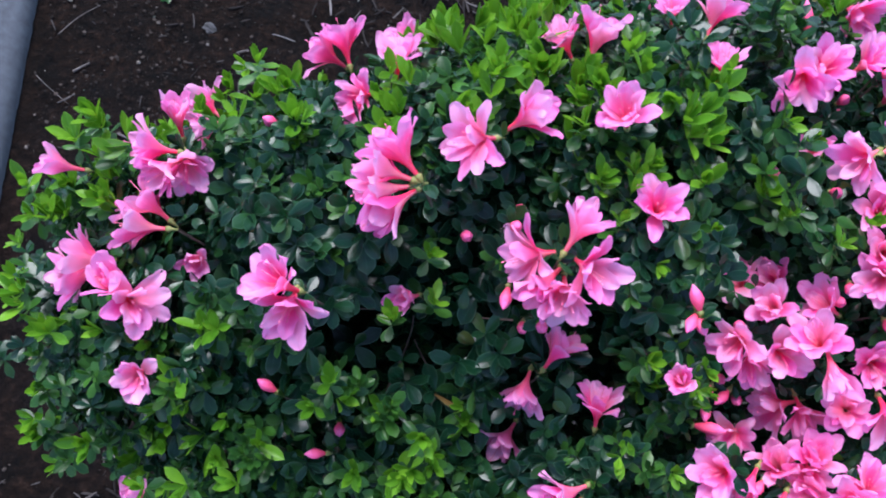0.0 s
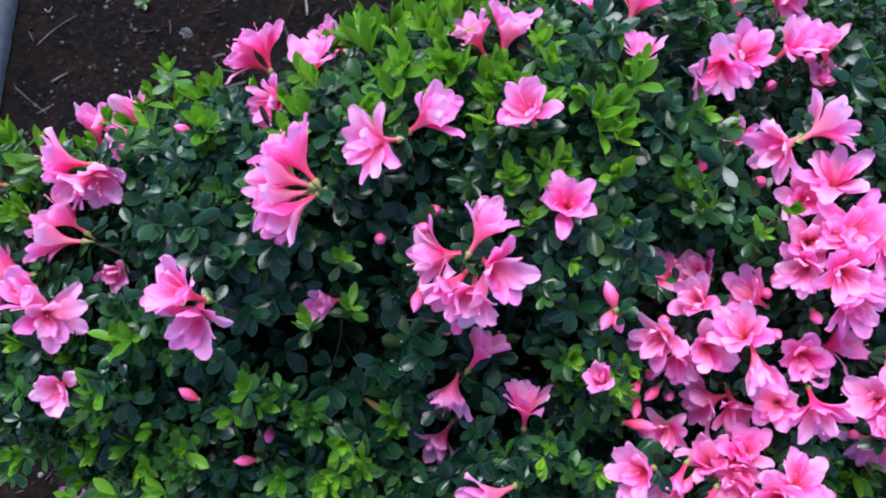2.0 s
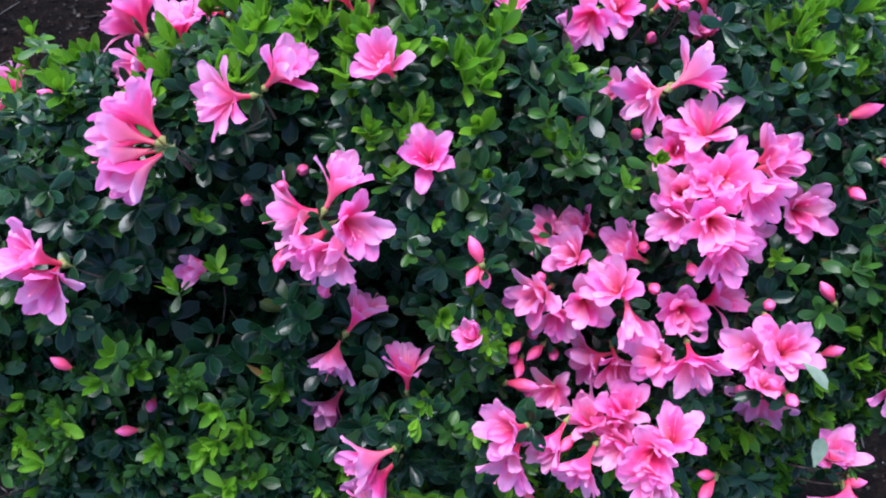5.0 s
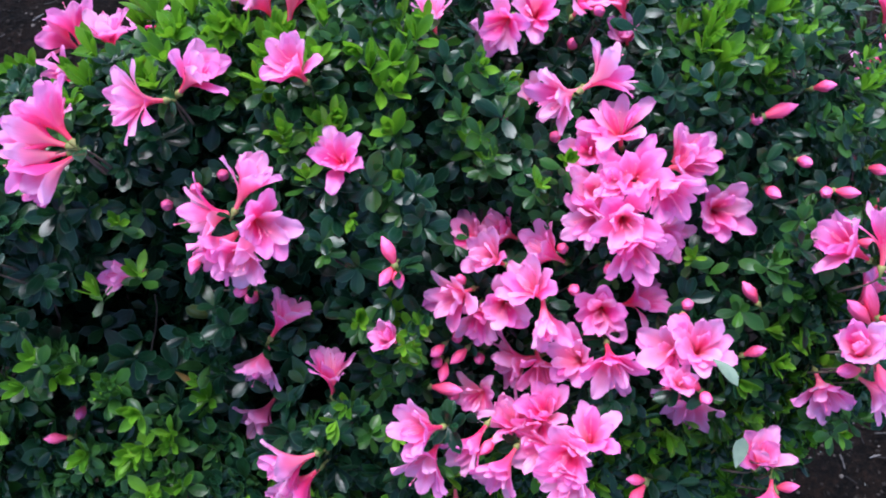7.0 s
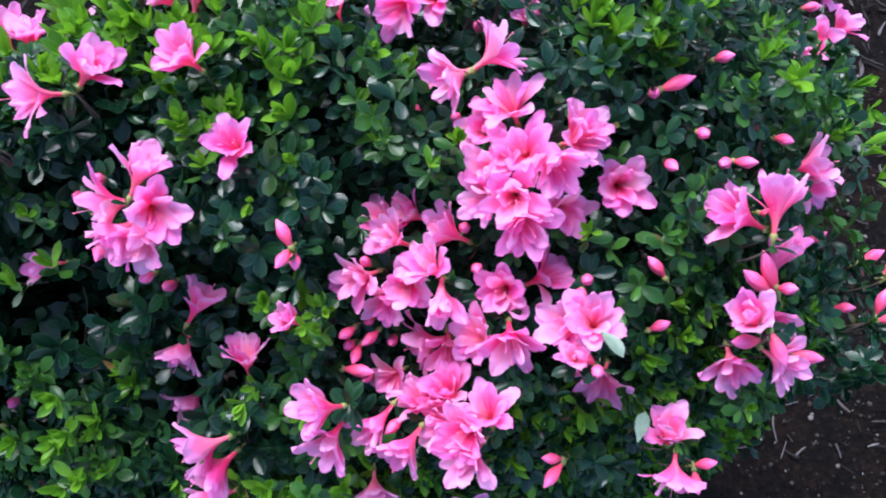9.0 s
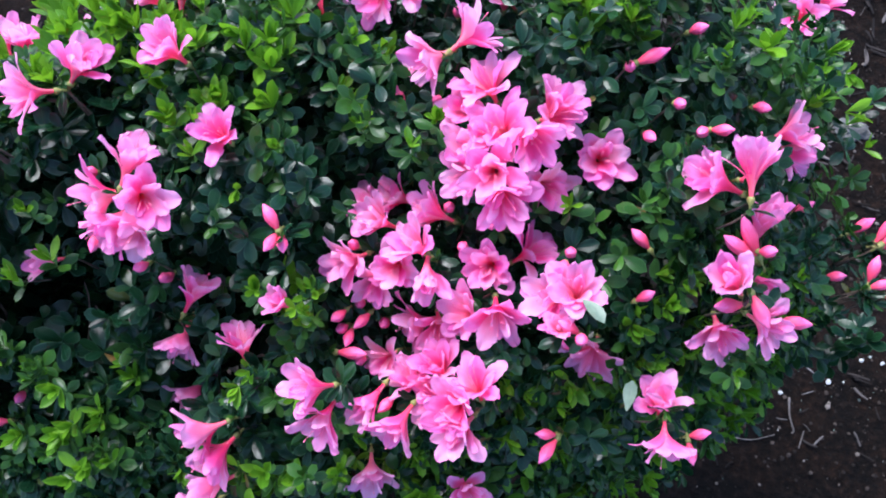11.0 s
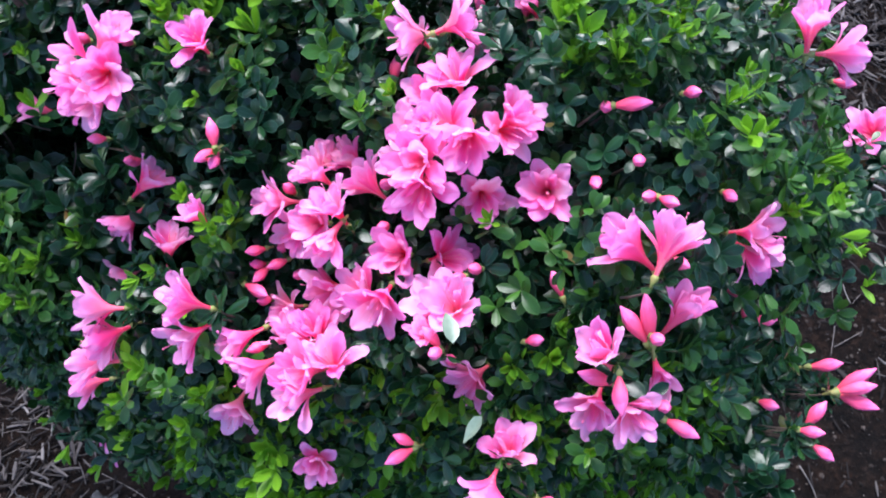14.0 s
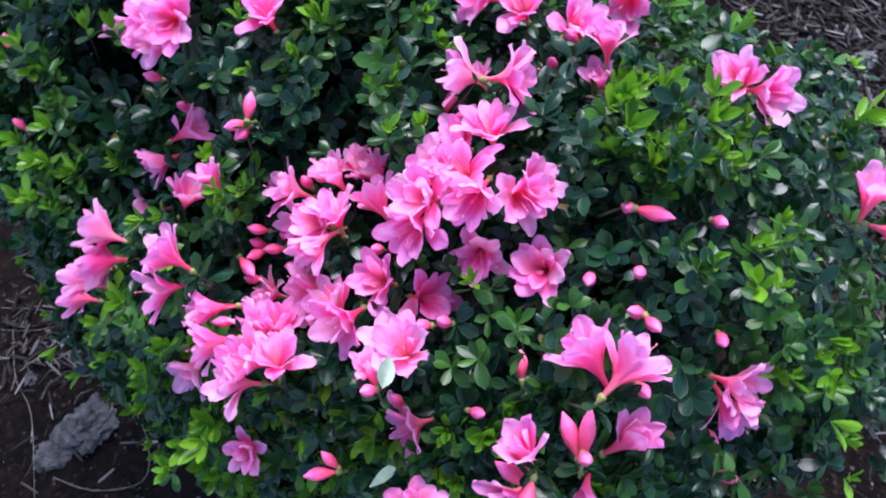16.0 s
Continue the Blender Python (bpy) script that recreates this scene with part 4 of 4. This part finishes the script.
bud(0.069, 0.159, 0.849, -0.08, -1.00, 0.05, 0.86)
bud(0.066, 0.207, 0.882, 0.09, -0.52, 0.85, 0.86)
bud(0.098, 0.169, 0.784, 0.03, -0.51, 0.86, 0.86)
bud(0.037, 0.209, 0.845, 0.14, -0.49, 0.86, 0.86)
blossom(0.131, 0.166, 0.786, 0.41, 0.77, 0.49, 0.95)
blossom(0.110, 0.123, 0.744, -0.19, -0.98, 0.01, 0.98)
blossom(0.108, 0.094, 0.689, -0.42, -0.91, 0.02, 0.95)
blossom(0.168, 0.133, 0.768, -0.16, 0.71, 0.68, 0.98)
blossom(0.143, 0.050, 0.758, -0.85, -0.52, 0.08, 1.05)
blossom(0.153, 0.035, 0.735, -0.61, -0.79, -0.02, 1.05)
blossom(0.148, 0.017, 0.720, -0.84, -0.52, 0.13, 1.00)
blossom(0.131, 0.002, 0.675, -0.76, -0.65, 0.06, 0.90)
blossom(0.046, -0.026, 0.402, -0.43, -0.79, 0.44, 0.98)
blossom(0.076, -0.013, 0.399, -0.50, -0.86, 0.13, 0.98)
bud(0.099, 0.152, 0.838, -0.28, -0.66, 0.70, 0.86)
bud(0.098, 0.169, 0.778, -0.10, -0.73, 0.68, 0.86)
blossom(0.270, 0.209, 0.842, -0.68, -0.12, 0.73, 0.93)
blossom(0.257, 0.242, 0.811, -0.61, 0.14, 0.78, 0.88)
blossom(0.279, 0.241, 0.824, -0.73, -0.06, 0.68, 0.90)
blossom(0.309, 0.220, 0.843, -0.85, 0.05, 0.52, 0.97)
blossom(0.301, 0.189, 0.851, -0.61, 0.11, 0.78, 0.97)
blossom(0.291, 0.176, 0.827, -0.10, -0.53, 0.84, 0.95)
blossom(0.318, 0.156, 0.850, 0.04, -0.93, 0.38, 1.00, half=True)
blossom(0.250, 0.177, 0.824, -0.63, -0.61, 0.47, 0.93)
blossom(0.275, 0.167, 0.804, -0.05, -0.91, 0.41, 0.88)
blossom(0.361, 0.179, 0.834, -0.17, -0.54, 0.83, 0.95)
blossom(0.399, 0.202, 0.827, 0.70, 0.15, 0.70, 0.97)
blossom(0.344, 0.149, 0.818, -0.51, -0.20, 0.83, 0.95)
blossom(0.372, 0.136, 0.834, 0.11, -0.89, 0.45, 1.02)
blossom(0.299, 0.149, 0.776, -0.93, -0.36, -0.05, 1.00)
blossom(0.329, 0.139, 0.790, 0.19, -0.91, 0.38, 0.90)
blossom(0.328, 0.114, 0.806, -0.32, 0.24, 0.92, 0.97)
bud(0.260, 0.160, 0.785, -0.15, -0.53, 0.84, 0.86)
bud(0.260, 0.143, 0.777, -0.57, -0.82, 0.05, 0.86)
bud(0.244, 0.142, 0.791, -0.45, -0.77, 0.45, 0.86)
bud(0.253, 0.130, 0.771, -0.20, -0.95, 0.24, 0.86)
bud(0.272, 0.126, 0.771, 0.96, -0.03, 0.26, 1.26)
bud(0.280, 0.149, 0.773, -0.14, -0.62, 0.77, 0.86)
bud(0.264, 0.120, 0.765, -0.17, -0.55, 0.82, 0.86)
bud(0.246, 0.139, 0.777, -0.32, -0.62, 0.71, 0.86)
bud(0.329, 0.227, 0.853, -0.28, -0.75, 0.60, 0.86)
bud(0.327, 0.220, 0.845, -0.14, -0.56, 0.82, 0.86)
bud(0.361, 0.202, 0.853, -0.05, -0.78, 0.62, 0.86)
bud(0.342, 0.194, 0.834, 0.07, -0.52, 0.85, 0.86)
bud(0.254, 0.194, 0.828, -0.30, -0.22, 0.93, 0.86)
blossom(0.281, 0.124, 0.759, -0.53, -0.65, 0.54, 0.75)
blossom(0.306, 0.107, 0.787, -0.53, 0.13, 0.84, 1.02)
blossom(0.239, 0.077, 0.829, -0.66, -0.35, 0.66, 0.98)
blossom(0.248, 0.054, 0.802, -0.34, -0.91, 0.22, 0.98)
blossom(0.278, 0.075, 0.791, -0.47, -0.86, 0.20, 0.95, half=True)
bud(0.289, 0.076, 0.784, -0.53, -0.82, 0.24, 0.86)
blossom(0.301, 0.060, 0.790, -0.46, -0.88, 0.14, 0.98)
blossom(0.327, 0.081, 0.791, -0.70, -0.57, 0.42, 0.90)
blossom(0.344, 0.072, 0.823, -0.37, -0.59, 0.71, 1.00)
blossom(0.347, 0.056, 0.814, -0.47, -0.73, 0.50, 0.97)
blossom(0.359, 0.096, 0.828, -0.23, 0.30, 0.93, 0.93)
blossom(0.327, 0.096, 0.796, -0.22, -0.72, 0.65, 0.75)
blossom(0.283, 0.036, 0.721, 0.18, -0.95, 0.25, 0.93)
blossom(0.348, 0.300, 0.907, -0.36, 0.24, 0.90, 1.00)
blossom(0.331, 0.282, 0.890, -0.38, -0.29, 0.88, 0.85)
blossom(0.340, 0.252, 0.885, -0.32, -0.34, 0.89, 1.00)
blossom(0.361, 0.256, 0.907, -0.29, -0.31, 0.91, 0.97)
blossom(0.350, 0.252, 0.899, -0.35, -0.04, 0.94, 0.72)
blossom(0.404, 0.290, 0.901, 0.39, 0.32, 0.86, 1.00)
blossom(0.409, 0.273, 0.900, 0.69, -0.25, 0.68, 0.92)
blossom(0.388, 0.242, 0.907, 0.29, -0.88, 0.38, 1.05)
blossom(0.440, 0.262, 0.864, 0.03, -0.48, 0.88, 1.05)
blossom(0.360, 0.222, 0.898, -0.08, -0.57, 0.81, 0.98)
blossom(0.337, 0.230, 0.873, -0.59, -0.64, 0.49, 0.90)
blossom(0.372, 0.203, 0.887, 0.24, -0.88, 0.41, 1.02)
blossom(0.403, 0.239, 0.851, 0.42, -0.67, 0.61, 0.90)
blossom(0.423, 0.155, 0.867, -0.19, -0.06, 0.98, 1.02)
blossom(0.404, 0.155, 0.847, -0.60, -0.25, 0.76, 0.95)
blossom(0.442, 0.133, 0.775, -0.35, -0.90, 0.24, 0.95)
blossom(0.413, 0.133, 0.852, -0.26, 0.10, 0.96, 0.55)
bud(0.420, 0.188, 0.849, -0.18, -0.58, 0.80, 0.86)
bud(0.414, 0.173, 0.856, -0.20, -0.64, 0.74, 0.86)
bud(0.485, 0.175, 0.827, 0.67, 0.22, 0.71, 0.86)
bud(0.414, 0.134, 0.857, -0.81, 0.29, 0.51, 0.86)
bud(0.429, 0.117, 0.863, -0.09, -0.54, 0.83, 0.86)
bud(0.421, 0.142, 0.786, -0.57, -0.27, 0.78, 0.86)
blossom(0.494, 0.105, 0.796, -0.16, 0.21, 0.96, 1.00)
blossom(0.496, 0.063, 0.798, 0.02, -0.95, -0.31, 0.82)
blossom(0.505, 0.231, 0.901, -0.89, 0.13, 0.43, 1.10)
blossom(0.534, 0.244, 0.915, -0.04, 0.86, 0.51, 1.10)
blossom(0.590, 0.305, 0.859, 0.86, 0.15, 0.49, 0.98)
blossom(0.596, 0.294, 0.837, 0.93, -0.34, 0.11, 0.95)
blossom(0.563, 0.232, 0.850, 0.27, 0.51, 0.82, 1.10, half=True)
bud(0.524, 0.200, 0.875, -0.77, 0.25, 0.59, 1.50)
bud(0.533, 0.213, 0.882, -0.50, 0.57, 0.65, 1.65)
bud(0.556, 0.186, 0.882, 0.40, -0.40, 0.82, 0.86)
bud(0.506, 0.273, 0.889, -0.34, -0.65, 0.68, 0.86)
bud(0.529, 0.275, 0.892, 0.79, -0.34, 0.51, 0.86)
bud(0.552, 0.248, 0.874, 0.70, -0.28, 0.66, 0.86)
bud(0.601, 0.303, 0.770, 0.97, 0.07, 0.22, 0.86)
bud(0.605, 0.294, 0.777, -0.14, 0.50, 0.85, 0.86)
bud(0.628, 0.294, 0.771, 0.82, 0.51, 0.26, 0.99)
bud(0.474, 0.269, 0.883, 0.31, -0.72, 0.62, 0.86)
bud(0.493, 0.294, 0.895, 0.18, -0.56, 0.80, 0.86)
blossom(0.523, 0.165, 0.885, -0.49, 0.06, 0.87, 1.05, half=True)
bud(0.517, 0.150, 0.863, -0.87, -0.32, 0.38, 1.27)
bud(0.553, 0.137, 0.866, 0.49, -0.84, -0.22, 1.22)
blossom(0.536, 0.146, 0.813, 0.10, -0.91, 0.41, 0.95)
blossom(0.562, 0.143, 0.848, 0.61, -0.64, 0.47, 0.85)
blossom(0.567, 0.184, 0.823, 0.47, -0.84, 0.28, 0.85, half=True)
bud(0.569, 0.156, 0.850, 0.25, -0.51, 0.83, 0.86)
bud(0.578, 0.165, 0.832, 0.27, -0.52, 0.81, 0.86)
bud(0.607, 0.171, 0.800, 1.00, 0.03, 0.01, 1.21)
bud(0.689, 0.295, 0.745, 0.86, 0.45, 0.23, 1.17)
bud(0.712, 0.306, 0.742, 0.52, 0.73, 0.44, 1.63)
bud(0.713, 0.287, 0.754, 0.78, 0.56, 0.29, 1.34)
bud(0.725, 0.275, 0.739, 1.00, 0.07, 0.03, 1.49)
bud(0.684, 0.258, 0.751, 0.12, 0.80, 0.58, 1.21)
bud(0.690, 0.229, 0.760, 0.86, 0.09, 0.50, 0.86)
bud(0.705, 0.219, 0.747, 0.97, -0.23, 0.04, 0.86)
bud(0.656, 0.235, 0.754, 0.78, -0.13, 0.61, 0.86)
blossom(0.555, 0.449, 0.914, -0.24, 0.43, 0.87, 1.05, half=True)
blossom(0.591, 0.450, 0.892, 0.90, 0.44, 0.06, 0.95)
blossom(0.642, 0.524, 0.740, -0.50, -0.35, 0.79, 0.93)
blossom(0.682, 0.557, 0.735, 0.53, 0.53, 0.66, 0.98)
bud(0.608, 0.476, 0.837, 0.96, 0.24, 0.11, 0.88)
bud(0.483, 0.339, 0.899, 0.90, 0.40, 0.19, 1.28)
bud(0.454, 0.320, 0.898, -0.03, -0.71, 0.71, 0.86)
bud(0.509, 0.357, 0.908, 0.61, -0.17, 0.77, 0.86)
bud(0.412, 0.062, 0.731, -0.56, -0.83, 0.07, 1.21)
bud(0.409, 0.082, 0.740, -0.88, -0.20, 0.44, 0.87)
blossom(0.345, 0.419, 0.901, -0.46, 0.33, 0.83, 0.90)
blossom(0.358, 0.401, 0.878, -0.32, -0.19, 0.93, 0.80, half=True)
bud(0.319, 0.419, 0.900, -0.54, 0.51, 0.67, 0.91)
bud(0.328, 0.390, 0.912, -0.33, -0.43, 0.84, 0.86)
blossom(0.436, 0.445, 0.921, -0.34, -0.41, 0.84, 1.02)
blossom(0.468, 0.446, 0.928, 0.74, -0.07, 0.67, 1.02)
bud(0.491, 0.571, 0.806, 0.17, 0.50, 0.85, 0.86)
blossom(0.159, 0.240, 0.901, -0.20, -0.17, 0.96, 0.90)
blossom(-0.000, 0.170, 0.794, -0.53, -0.52, 0.67, 0.80, half=True)
blossom(0.209, 0.141, 0.832, -0.41, -0.04, 0.91, 0.75, half=True)
bud(0.198, 0.198, 0.873, -0.47, 0.68, 0.57, 1.04)
bud(0.200, 0.167, 0.859, -0.41, -0.90, 0.14, 0.86)
bud(0.215, 0.167, 0.857, 0.34, -0.93, 0.16, 0.86)
bud(0.468, 0.223, 0.831, -0.67, 0.54, 0.50, 1.00)
bud(0.543, 0.095, 0.747, 0.86, 0.14, 0.49, 0.86)
bud(0.530, 0.070, 0.738, 0.20, -0.96, -0.19, 0.88)
blossom(0.360, 0.038, 0.705, 0.28, -0.57, 0.77, 0.79)
blossom(0.327, 0.463, 0.886, 0.40, -0.76, 0.51, 1.00)
bud(0.561, 0.308, 0.878, 0.57, -0.46, 0.67, 0.82)
# ---------------------------------------------------------------- tufts of young shoots
clump(-0.139, 0.310, 0.855)
clump(-0.113, 0.270, 0.864)
clump(-0.093, 0.254, 0.871)
clump(-0.140, 0.265, 0.845)
clump(-0.270, 0.249, 0.816)
clump(-0.238, 0.246, 0.835)
clump(-0.227, 0.233, 0.837)
clump(-0.293, 0.186, 0.778)
clump(-0.269, 0.177, 0.794)
clump(-0.297, 0.202, 0.779)
clump(-0.238, 0.187, 0.814)
clump(-0.283, 0.121, 0.757)
clump(-0.275, 0.106, 0.753)
clump(-0.298, 0.130, 0.746)
clump(-0.230, 0.081, 0.760)
clump(-0.260, 0.078, 0.733)
clump(-0.275, 0.044, 0.663)
clump(-0.245, 0.030, 0.670)
clump(-0.211, 0.028, 0.694)
clump(-0.302, 0.023, 0.548)
clump(-0.139, 0.106, 0.801)
clump(-0.123, 0.112, 0.815)
clump(-0.106, 0.100, 0.789)
clump(-0.150, 0.073, 0.772)
clump(-0.075, 0.094, 0.785)
clump(-0.040, 0.089, 0.782)
clump(-0.099, 0.043, 0.740)
clump(-0.079, 0.051, 0.741)
clump(-0.145, 0.018, 0.700)
clump(-0.100, 0.024, 0.717)
clump(-0.036, 0.105, 0.806)
clump(-0.044, 0.308, 0.873)
clump(-0.028, 0.282, 0.888)
clump(-0.051, 0.256, 0.890)
clump(0.014, 0.292, 0.904)
clump(0.036, 0.314, 0.909)
clump(0.050, 0.369, 0.899)
clump(0.062, 0.384, 0.897)
clump(0.081, 0.361, 0.901)
clump(0.113, 0.330, 0.913)
clump(0.098, 0.301, 0.910)
clump(0.077, 0.237, 0.890)
clump(0.150, 0.266, 0.899)
clump(0.182, 0.322, 0.907)
clump(0.200, 0.350, 0.903)
clump(0.220, 0.353, 0.907)
clump(0.188, 0.311, 0.904)
clump(0.237, 0.291, 0.875)
clump(0.261, 0.323, 0.904)
clump(0.153, 0.228, 0.887)
clump(0.018, 0.207, 0.862)
clump(0.028, 0.165, 0.828)
clump(0.056, 0.107, 0.749)
clump(0.088, 0.108, 0.727)
clump(0.221, 0.143, 0.836, 0.008)
clump(0.232, 0.135, 0.828, 0.008)
clump(0.210, 0.150, 0.828, 0.008)
clump(0.183, 0.137, 0.790)
clump(0.217, 0.164, 0.801)
clump(0.240, 0.162, 0.791)
clump(0.207, 0.086, 0.785)
clump(0.220, 0.076, 0.786)
clump(0.119, 0.355, 0.908)
clump(0.023, 0.311, 0.905)
clump(-0.270, 0.064, 0.705)
clump(0.443, 0.357, 0.925)
clump(0.411, 0.355, 0.903)
clump(0.457, 0.339, 0.919)
clump(0.464, 0.345, 0.922)
clump(0.499, 0.349, 0.926)
clump(0.466, 0.366, 0.930)
clump(0.542, 0.366, 0.918)
clump(0.595, 0.319, 0.882)
clump(0.616, 0.356, 0.869)
clump(0.459, 0.270, 0.901)
clump(0.468, 0.222, 0.884)
clump(0.200, 0.165, 0.763)
clump(0.283, 0.240, 0.864)
clump(0.267, 0.270, 0.876)
clump(0.124, 0.256, 0.898)
clump(0.016, 0.201, 0.863)
clump(0.007, 0.167, 0.816)
clump(0.021, 0.090, 0.779)
clump(-0.003, 0.038, 0.726)
clump(0.029, 0.053, 0.739)
clump(0.047, 0.061, 0.732)
clump(0.584, 0.178, 0.839)
clump(0.565, 0.119, 0.806)
clump(0.551, 0.123, 0.814)
clump(0.426, 0.220, 0.877)
clump(0.503, 0.196, 0.857)
clump(0.210, 0.156, 0.820)
clump(0.194, 0.154, 0.769)
clump(0.238, 0.039, 0.777)
clump(0.257, 0.034, 0.745)
clump(0.169, 0.042, 0.735)
clump(0.224, 0.013, 0.719)
clump(0.176, 0.016, 0.714)
clump(0.272, 0.059, 0.797)
clump(0.456, 0.350, 0.924)
clump(0.417, 0.348, 0.904)
clump(0.141, 0.256, 0.897)
clump(-0.021, 0.094, 0.780)
clump(-0.000, 0.088, 0.766)
clump(-0.045, 0.054, 0.715)
clump(0.038, 0.039, 0.729)
clump(0.057, 0.049, 0.724)
clump(0.040, 0.020, 0.714)
clump(0.254, 0.259, 0.897)
clump(0.311, 0.259, 0.896)
clump(0.254, 0.315, 0.910)
clump(0.403, 0.363, 0.930)
clump(0.412, 0.386, 0.931)
clump(0.441, 0.393, 0.931)
clump(0.451, 0.361, 0.926)
clump(0.349, 0.596, 0.752)
clump(0.477, 0.397, 0.928)
clump(0.474, 0.433, 0.910)
clump(0.425, 0.353, 0.905)
clump(0.465, 0.343, 0.919)
clump(0.501, 0.385, 0.927)
clump(0.510, 0.330, 0.916)
clump(0.540, 0.364, 0.918)
clump(0.477, 0.230, 0.891)
clump(0.469, 0.187, 0.853)
clump(0.575, 0.239, 0.871)
clump(0.616, 0.328, 0.865)
clump(0.262, 0.034, 0.745)
clump(0.262, 0.010, 0.708)
clump(0.318, 0.009, 0.695)
clump(0.343, 0.006, 0.686)
clump(0.325, 0.021, 0.717)
clump(0.211, 0.022, 0.740)
clump(0.171, 0.027, 0.735)
clump(0.607, 0.300, 0.660)
clump(0.636, 0.305, 0.660)
clump(0.636, 0.260, 0.660)
clump(0.663, 0.248, 0.660)
clump(0.613, 0.251, 0.660)
clump(0.651, 0.282, 0.660)
clump(0.621, 0.282, 0.660)
clump(0.648, 0.226, 0.660)
clump(0.659, 0.319, 0.660)
clump(-0.145, 0.346, 0.800)
clump(-0.137, 0.317, 0.800)
clump(-0.116, 0.316, 0.800)
clump(-0.130, 0.333, 0.800)
# bare twigs in the gaps of the crown
twig((0.013, 0.177, 0.740), (0.018, 0.166, 0.720), (0.004, 0.122, 0.680), 0.0006)
twig((0.018, 0.164, 0.720), (0.028, 0.156, 0.700), (0.042, 0.140, 0.700), 0.0005)
twig((-0.053, 0.168, 0.750), (-0.034, 0.172, 0.740), (-0.017, 0.177, 0.740), 0.0006)
twig((0.057, 0.179, 0.760), (0.073, 0.178, 0.770), (0.089, 0.177, 0.780), 0.0006)
build_stems()
build_foliage()
